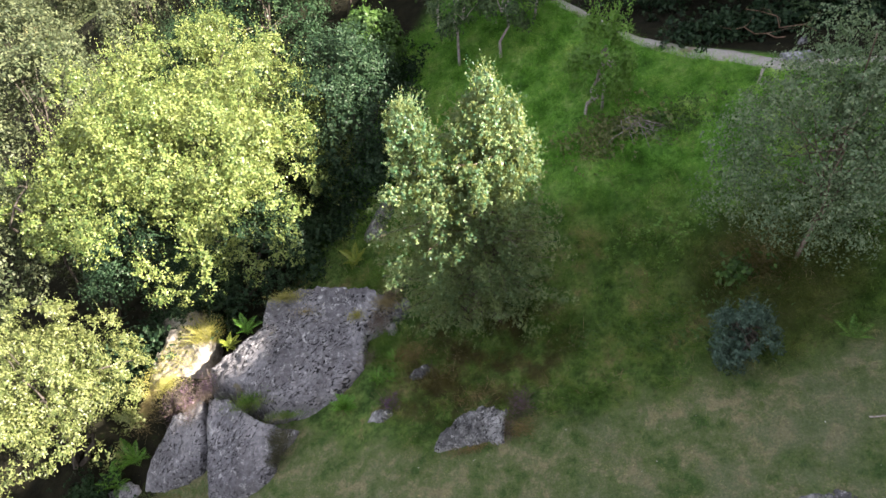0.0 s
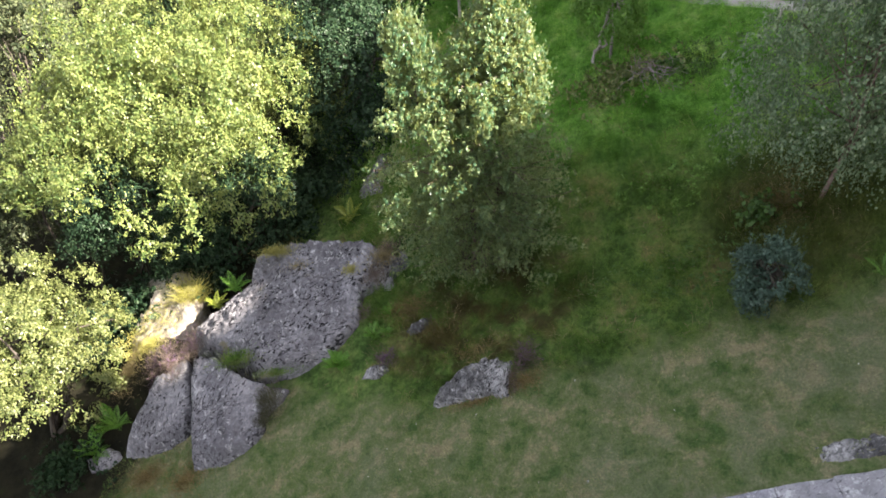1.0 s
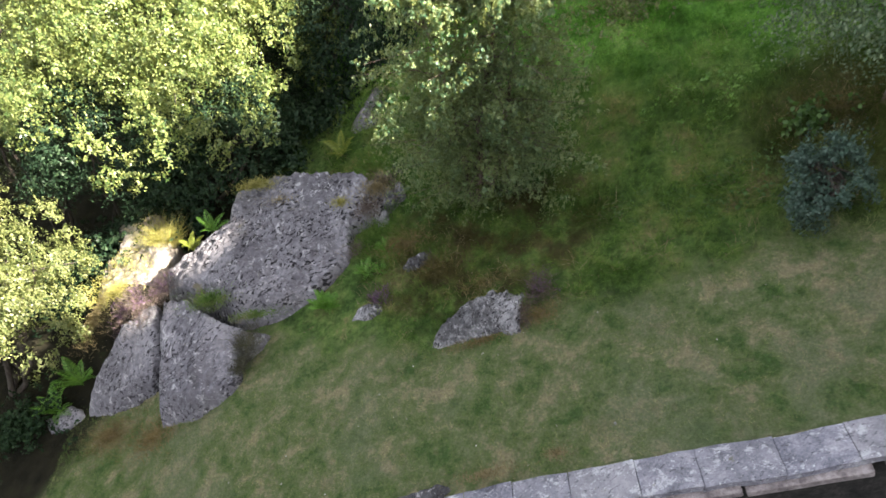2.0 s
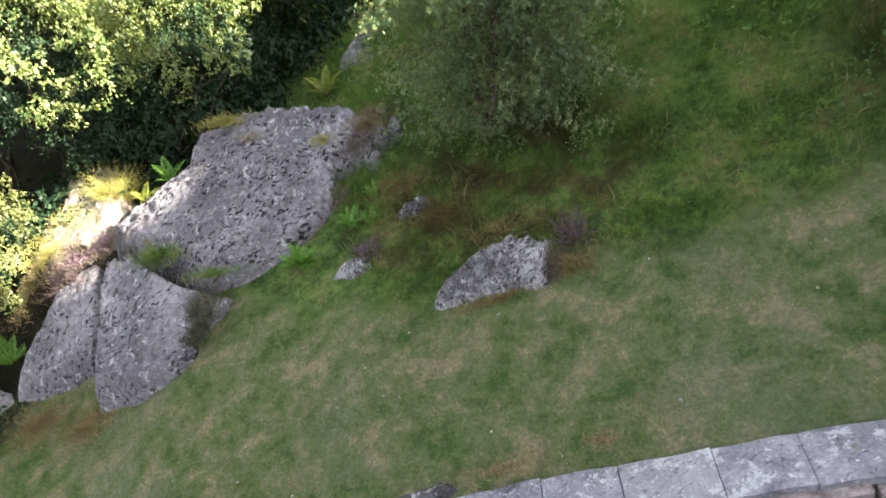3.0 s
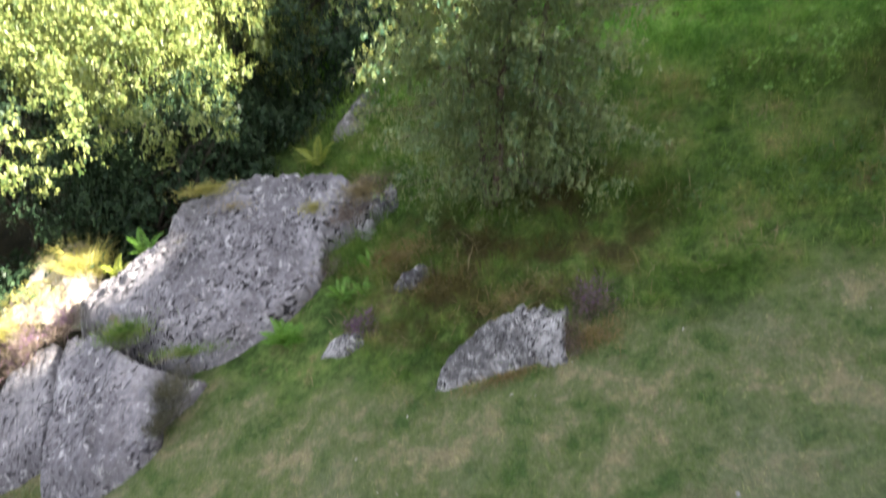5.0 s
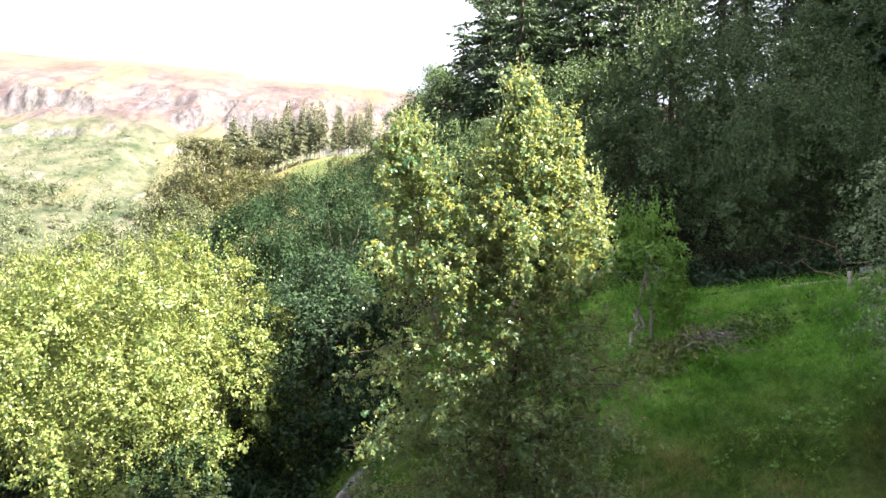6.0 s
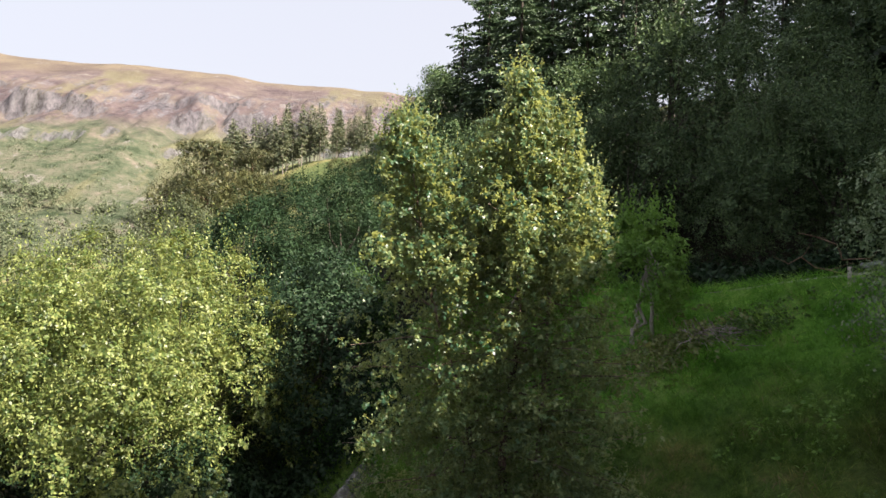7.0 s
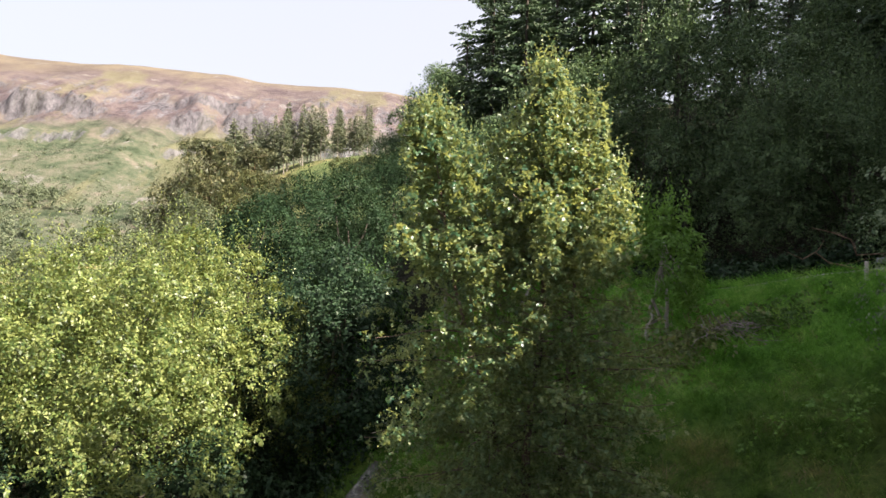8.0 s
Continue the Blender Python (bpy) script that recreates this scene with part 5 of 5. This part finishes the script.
fern(-8.0, 9.3, 0.7, FERN_LEAF, "dark green fern in the gully", 10, 8)
fern(6.9, 8.0, 0.45, FERN_LEAF, "green bracken on the slope", 8, 10)
fern(7.6, 8.1, 0.45, FERN_LEAF, "green bracken on the slope", 8, 11)


def tussock(name, label, x, y, z, n, radius, height, material, seed, width=0.006, lean=0.6, category="tussock"):
    rng = np.random.RandomState(seed)
    a, r = rng.uniform(0, 6.283, n), radius * np.sqrt(rng.rand(n))
    px, py = x + r * np.cos(a), y + r * np.sin(a)
    zz = ground_z(px, py) if z is None else np.full(n, float(z))
    v, f = blades(rng, px, py, height, width, lean, zz)
    base = np.array((x, y, float(zz.mean())))
    ob = part(name, mesh_of(name, v - base, f), material)
    ob.location = base
    return tagged(ob, label, category)


tussock("rush_tussock", "golden rush tussock in the sun on the rock ledge", -5.98, 12.0, -1.72, 900, 0.24, 0.7, RUSH_BLADE, 301, 0.006, 0.45)
tussock("grass_tuft", "yellowed grass growing on the warm ledge", -6.5, 11.4, -1.72, 500, 0.5, 0.18, RUSH_BLADE, 302, 0.006, 1.0)
tussock("grass_tuft", "yellowed grass growing on the warm ledge", -7.2, 10.95, -2.1, 500, 0.45, 0.18, RUSH_BLADE, 303, 0.006, 1.0)


def rock_turf(label, cx, cy, z, rx, ry, n, material, seed, height=0.08, slope=(0.0, 0.0)):
    rng = np.random.RandomState(seed)
    a, r = rng.uniform(0, 6.283, n), np.abs(rng.normal(0, 0.62, n))
    px, py = cx + rx * r * np.cos(a), cy + ry * r * np.sin(a)
    zz = ground_z(px, py) if z is None else z + slope[0] * (px - cx) + slope[1] * (py - cy)
    v, f = blades(rng, px, py, height, 0.007, 0.9, zz)
    base = np.array((cx, cy, gz(cx, cy) if z is None else z))
    ob = part("grass_cushion", mesh_of("grass_cushion", v - base, f), material)
    ob.location = base
    return tagged(ob, label, "grass", kind="stuff")


rock_turf("yellow-green grass cushion on top of the rock", -3.72, 11.78, 0.08, 0.42, 0.14, 1100, RUSH_BLADE, 311, 0.13, (0.17, 0.3))
rock_turf("thin straw-coloured moss cushion on the rock", -3.2, 11.35, 0.07, 0.35, 0.15, 420, DEAD_GRASS, 312, 0.05, (0.17, 0.3))
rock_turf("green grass cushion in the crack between the rocks", -4.25, 9.45, -0.86, 0.42, 0.18, 1300, BLADE, 313, 0.14, (0.2, 0.4))
rock_turf("green grass cushion in the crack between the rocks", -3.4, 9.15, -0.92, 0.45, 0.09, 800, BLADE, 314, 0.12, (0.2, 0.1))
rock_turf("brown dry grass on the rock's upper end", -1.25, 11.35, 0.36, 0.38, 0.28, 1200, DEAD_GRASS, 326, 0.12, (0.17, 0.3))
rock_turf("olive grass cushion in a hollow of the rock", -1.95, 11.1, 0.2, 0.2, 0.14, 420, RUSH_BLADE, 327, 0.08, (0.17, 0.3))
rock_turf("small moss patch on the grey slab", -4.55, 8.95, -1.42, 0.14, 0.09, 200, DEAD_GRASS, 315, 0.05, (0.21, 0.68))
rock_turf("bright green turf behind the rock", -1.5, 12.7, None, 0.45, 0.3, 1900, FERN_LEAF, 316, 0.10)
rock_turf("rusty brown moss beside the coping", 0.55, 5.55, -0.22, 0.45, 0.10, 1300, DEAD_GRASS, 317, 0.05, (0.45, 0.0))
rock_turf("rusty brown moss beside the coping", 1.45, 5.58, 0.22, 0.16, 0.10, 500, DEAD_GRASS, 318, 0.06, (0.45, 0.0))
rock_turf("orange-brown dead bracken on the bank", -0.75, 10.1, -0.02, 0.5, 0.28, 2200, RUST_BLADE, 319, 0.14, (0.45, 0.2))
rock_turf("rusty dead bracken round the small stone", -0.2, 9.5, 0.0, 0.45, 0.25, 450, RUST_BLADE, 320, 0.14, (0.45, 0.2))
rock_turf("rusty dead bracken above the boulder", 0.6, 8.75, 0.25, 0.7, 0.25, 350, RUST_BLADE, 321, 0.15, (0.45, 0.2))
rock_turf("rusty dead grass below the boulder", 0.6, 7.72, 0.03, 0.65, 0.10, 900, RUST_BLADE, 322, 0.07, (0.45, 0.2))
rock_turf("rusty dead grass at the boulder's end", 1.45, 7.85, 0.45, 0.3, 0.2, 700, RUST_BLADE, 323, 0.14, (0.45, 0.2))
rock_turf("brown heath on the bank below the sunny ledge", -7.3, 10.6, None, 0.5, 0.4, 2600, DEAD_GRASS, 328, 0.16)
rock_turf("straw-coloured grass below the sunny ledge", -6.7, 10.75, None, 0.4, 0.3, 1600, RUSH_BLADE, 329, 0.14)
rock_turf("rusty dead grass below the smooth rock", -6.4, 8.3, None, 0.6, 0.35, 2000, RUST_BLADE, 330, 0.13)
rock_turf("rusty dead grass below the cracked slab", -5.3, 7.95, None, 0.6, 0.4, 2200, RUST_BLADE, 324, 0.12, (0.45, 0.2))
rock_turf("rusty dead bracken on the slope under the birch", 6.0, 9.9, 2.9, 0.7, 0.6, 1600, RUST_BLADE, 325, 0.25, (0.43, 0.2))


def heather(x, y, z, radius, height, seed, bloom, label, leaf=HEATHER_TWIG):
    """A heather clump: many fine woody twigs, some in flower."""
    rng = np.random.RandomState(seed)
    e = empty("heather_clump", x, y, z)
    n = int(620 * radius / 0.2)
    sub = rng.normal(0, 0.5 * radius, (7, 2))
    pick = rng.randint(0, 7, n)
    px, py = (sub[pick] + rng.normal(0, 0.32 * radius, (n, 2))).T
    tall = height * rng.uniform(0.5, 1.1, 7)[pick] * rng.uniform(0.6, 1.1, n)
    slope = ground_z(x + px, y + py) - ground_z(x, y)
    v, f = blades(rng, px, py, tall, 0.007, 0.8, slope)
    tagged(part("foliage", mesh_of("foliage", v, f), leaf, e), kind="stuff")
    if bloom:
        k = rng.rand(n) < bloom
        c = np.column_stack([px, py, slope + tall * 0.8, np.full(n, 0.035)])[k]
        v, f = leaves_on(rng, c, len(c), 3, 0.02, 0.6, 0.0, 0.6)
        tagged(part("blossom", mesh_of("blossom", v, f), HEATHER_BLOOM, e, "small purple flowers"), kind="stuff")
    return tagged(e, label, "heather", "heather clumps")


heather(-1.12, 9.05, None, 0.16, 0.22, 401, 0.6, "purple flowering heather behind a small stone")
heather(-5.45, 10.1, -1.15, 0.30, 0.26, 402, 0.25, "dark purple-brown heather in the rock crack")
heather(-6.05, 10.35, None, 0.28, 0.24, 413, 0.2, "dark purple-brown heather above the smooth rock")
heather(-6.45, 10.3, None, 0.3, 0.24, 414, 0.25, "dark purple-brown heather above the smooth rock")
heather(-5.75, 9.85, -1.25, 0.25, 0.24, 403, 0.2, "dark purple-brown heather in the rock crack")
heather(-3.52, 8.70, -1.27, 0.24, 0.30, 404, 0.0, "dark olive heather growing from the slab's edge", DARK_HEATH)
heather(-3.48, 8.47, -1.46, 0.2, 0.26, 405, 0.0, "dark olive heather growing from the slab's edge", DARK_HEATH)
heather(1.45, 8.25, None, 0.26, 0.22, 406, 0.12, "brown heather at the end of the boulder")
heather(1.25, 7.95, None, 0.18, 0.2, 407, 0.0, "brown heather at the end of the boulder")
heather(-1.4, 10.9, 0.2, 0.22, 0.18, 408, 0.0, "brown heather on the rock's edge")
heather(-1.6, 10.3, -0.3, 0.16, 0.15, 409, 0.0, "brown heather on the rock's edge")
heather(-1.2, 11.45, 0.36, 0.26, 0.16, 411, 0.0, "brown heather on the rock's edge")
heather(-0.95, 11.9, 0.2, 0.26, 0.16, 412, 0.0, "brown heather on the rock's edge")
heather(-0.25, 9.62, None, 0.12, 0.15, 410, 0.0, "brown heather beside a small stone")


def brush_pile():
    """A heap of cut grey branches."""
    rng = np.random.RandomState(501)
    e = empty("brush_pile", 4.75, 14.35)
    for k in range(70):
        a = rng.uniform(0, 6.283)
        r = rng.uniform(0.05, 0.6)
        foot = np.array((r * math.cos(a), 0.55 * r * math.sin(a), 0.03 + 0.24 * rng.rand()))
        tip = foot + np.array((rng.normal(0, 0.3), rng.normal(0, 0.25) - 0.2, rng.uniform(-0.25, 0.3)))
        part("branch", tubes_mesh("branch", [(bent(foot, tip, rng, 3, 0.12), 0.011, 0.004)]), BRUSHWOOD, e)
    return tagged(e, "heap of cut grey branches in the long grass", "brushwood")


brush_pile()


def leaf_patch(name, label, x, y, rx, ry, height, n, leaf, size, seed, category="undergrowth", lift=0.0):
    """Low leafy growth over a stretch of ground."""
    rng = np.random.RandomState(seed)
    px, py = x + rx * rng.normal(0, 0.5, n), y + ry * rng.normal(0, 0.5, n)
    c = np.column_stack([px, py, ground_z(px, py) + lift + height * rng.rand(n), np.full(n, 0.14)])
    v, f = leaves_on(rng, c, n * 3, 4, size, 0.7, 0.2, 0.5)
    base = np.array((x, y, gz(x, y)))
    ob = part(name, mesh_of(name, v - base, f), leaf)
    ob.location = base
    return tagged(ob, label, category, kind="stuff")


leaf_patch("bramble_patch", "yellowing bramble patch round the brushwood", 3.9, 14.4, 1.1, 0.8, 0.35, 260, SALLOW_LEAF, 0.075, 511)
leaf_patch("bramble_patch", "green bramble patch beside the brushwood", 5.4, 14.2, 0.8, 0.6, 0.3, 110, LIME_LEAF, 0.07, 512)
leaf_patch("bramble_trailer", "trailing green bramble in the long grass", 3.9, 9.3, 1.8, 0.25, 0.2, 60, LIME_LEAF, 0.055, 513)
leaf_patch("bramble_trailer", "trailing green bramble in the long grass", 4.4, 8.75, 1.2, 0.2, 0.2, 46, LIME_LEAF, 0.055, 514)
leaf_patch("nettle_patch", "yellow-green nettles under the birch", 5.5, 9.6, 0.35, 0.3, 0.35, 40, LIME_LEAF, 0.09, 515)
leaf_patch("bramble_patch", "green bramble patch on the upper slope", 4.6, 11.2, 1.0, 0.8, 0.25, 60, ROWAN_LEAF, 0.06, 516)
# undergrowth below the willows, its shade put into the leaf colour
leaf_patch("ivy_patch", "leafy undergrowth under the willow, leaves coloured as shade", -6.9, 12.9, 2.0, 1.0, 1.0, 760, SHADE_TONED_LEAF, 0.10, 517)
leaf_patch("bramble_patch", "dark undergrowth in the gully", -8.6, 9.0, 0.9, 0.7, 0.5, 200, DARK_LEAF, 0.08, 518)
leaf_patch("ivy_patch", "undergrowth under the low willow, leaves coloured as shade", -8.6, 12.3, 1.3, 0.9, 0.9, 620, SHADE_TONED_LEAF, 0.09, 524)
# three dark patches added over bright grass in place of shade
leaf_patch("ivy_patch", "undergrowth added behind the rock knoll to darken bright grass", -1.5, 16.2, 0.9, 0.6, 0.4, 300, DARK_LEAF, 0.08, 525)
leaf_patch("ivy_patch", "undergrowth added between the willow and the birch to darken bright grass", -2.7, 15.1, 0.9, 0.9, 0.5, 330, SHADE_TONED_LEAF, 0.08, 522)
leaf_patch("ivy_patch", "undergrowth added at the edge of the young birches to darken bright grass", -1.4, 20.0, 0.7, 1.1, 0.5, 330, DARK_LEAF, 0.09, 523)
# the gloom under the thicket is painted into these leaves
leaf_patch("thicket_floor", "leafy undergrowth behind the path, shade put into its colour", 10.5, 18.0, 3.5, 1.2, 0.6, 500, SHADE_TONED_LEAF, 0.12, 519)
leaf_patch("thicket_floor", "leafy undergrowth behind the path, shade put into its colour", 6.6, 22.0, 1.6, 2.2, 0.8, 400, SHADE_TONED_LEAF, 0.12, 520)
leaf_patch("thicket_floor", "leafy undergrowth behind the path, shade put into its colour", 7.6, 17.6, 1.6, 0.8, 0.5, 300, SHADE_TONED_LEAF, 0.11, 521)


def path_slab():
    bm = bmesh.new()
    bmesh.ops.create_cube(bm, size=1.0, matrix=Matrix.Diagonal((0.85, 0.5, 0.10, 1)))
    bmesh.ops.bevel(bm, geom=bm.edges[:], offset=0.02, segments=2, affect="EDGES")
    ob = part("stone_slab", bm, COPING)
    ob.matrix_basis = Matrix.Translation((8.35, 15.2, gz(8.35, 15.2) + 0.10)) @ Matrix.Rotation(radians(-8), 4, "X") @ Matrix.Rotation(0.3, 4, "Z")
    return tagged(ob, "pale flat stone slab lying beside the footpath", "slab")


path_slab()


def dead_branch(label, start, end, side, seed):
    """A fallen limb leaning out of the thicket, with a few side twigs."""
    rng = np.random.RandomState(seed)
    e = empty("dead_branch", *start)
    tip = np.array((end[0] - start[0], end[1] - start[1], end[2]))
    main = bent((0, 0, 0), tip, rng, 6, 0.10)
    part("limb", tubes_mesh("limb", [(main, 0.024, 0.007)]), PINE_BARK, e)
    for k in side:
        p = main[k]
        part("twig", tubes_mesh("twig", [(bent(p, p + np.array((rng.normal(0, 0.3), rng.normal(-0.1, 0.15), rng.uniform(0.15, 0.5))), rng, 3, 0.1), 0.008, 0.003)]), PINE_BARK, e)
    return tagged(e, label, "branch", "dead branches under the willow")


dead_branch("brown dead branch leaning out of the willow thicket", (9.5, 17.0), (7.3, 16.5, 0.75), (2, 3, 4), 611)
dead_branch("thin dead branch lying under the willow thicket", (8.7, 16.9), (6.9, 16.7, 0.35), (2, 4), 612)


def path_post():
    bm = bmesh.new()
    bmesh.ops.create_cube(bm, size=1.0, matrix=Matrix.Translation((0, 0, 0.14)) @ Matrix.Diagonal((0.06, 0.06, 0.42, 1)))
    bmesh.ops.bevel(bm, geom=bm.edges[:], offset=0.008, segments=1, affect="EDGES")
    ob = part("wooden_post", bm, DEAD_WOOD)
    ob.location = (7.25, 14.6, gz(7.25, 14.6))
    return tagged(ob, "short weathered wooden post beside the footpath", "post")


path_post()
rock("rock", "brown rock on the bank above the path", [(8.65, 16.2), (8.7, 16.5), (9.1, 16.55), (9.15, 16.25), (8.9, 16.1)], (gz(8.9, 16.4) + 0.15, 0.2, 0.2), ROCK_SMOOTH, 0.06, 0.3, 0.4, 0.12, 61)


def fallen_stick():
    rng = np.random.RandomState(601)
    e_z = gz(6.9, 6.58) + 0.03
    ob = part("fallen_stick", tubes_mesh("fallen_stick", [(bent((-0.22, 0.02, -0.08), (0.28, -0.05, 0.13), rng, 5, 0.05), 0.014, 0.007)]), DEAD_WOOD)
    ob.location = (6.9, 6.58, e_z)
    return tagged(ob, "bleached stick lying on the short turf", "stick")


fallen_stick()
rock("stone", "flat pale stone sunk in the turf near the wall", [(2.2, 5.78), (2.15, 5.95), (2.3, 6.0), (2.36, 5.82)], (0.37, 0.42, 0.1), ROCK_PALE, 0.02, 0.05, 0.06, 0.03, 63)
rock("stone", "small white stone in the turf near the wall", [(2.47, 5.9), (2.47, 5.95), (2.52, 5.95), (2.52, 5.9)], (0.53, 0.4, 0.1), ROCK_PALE, 0.015, 0.03, 0.03, 0.01, 64)
rock("stone", "rubble stone at the overgrown end of the coping", [(-0.75, 5.45), (-0.7, 5.62), (-0.1, 5.66), (0.1, 5.58), (-0.1, 5.44)], (-0.71, 0.45, 0.05), ROCK_PALE, 0.025, 0.08, 0.08, 0.03, 65)
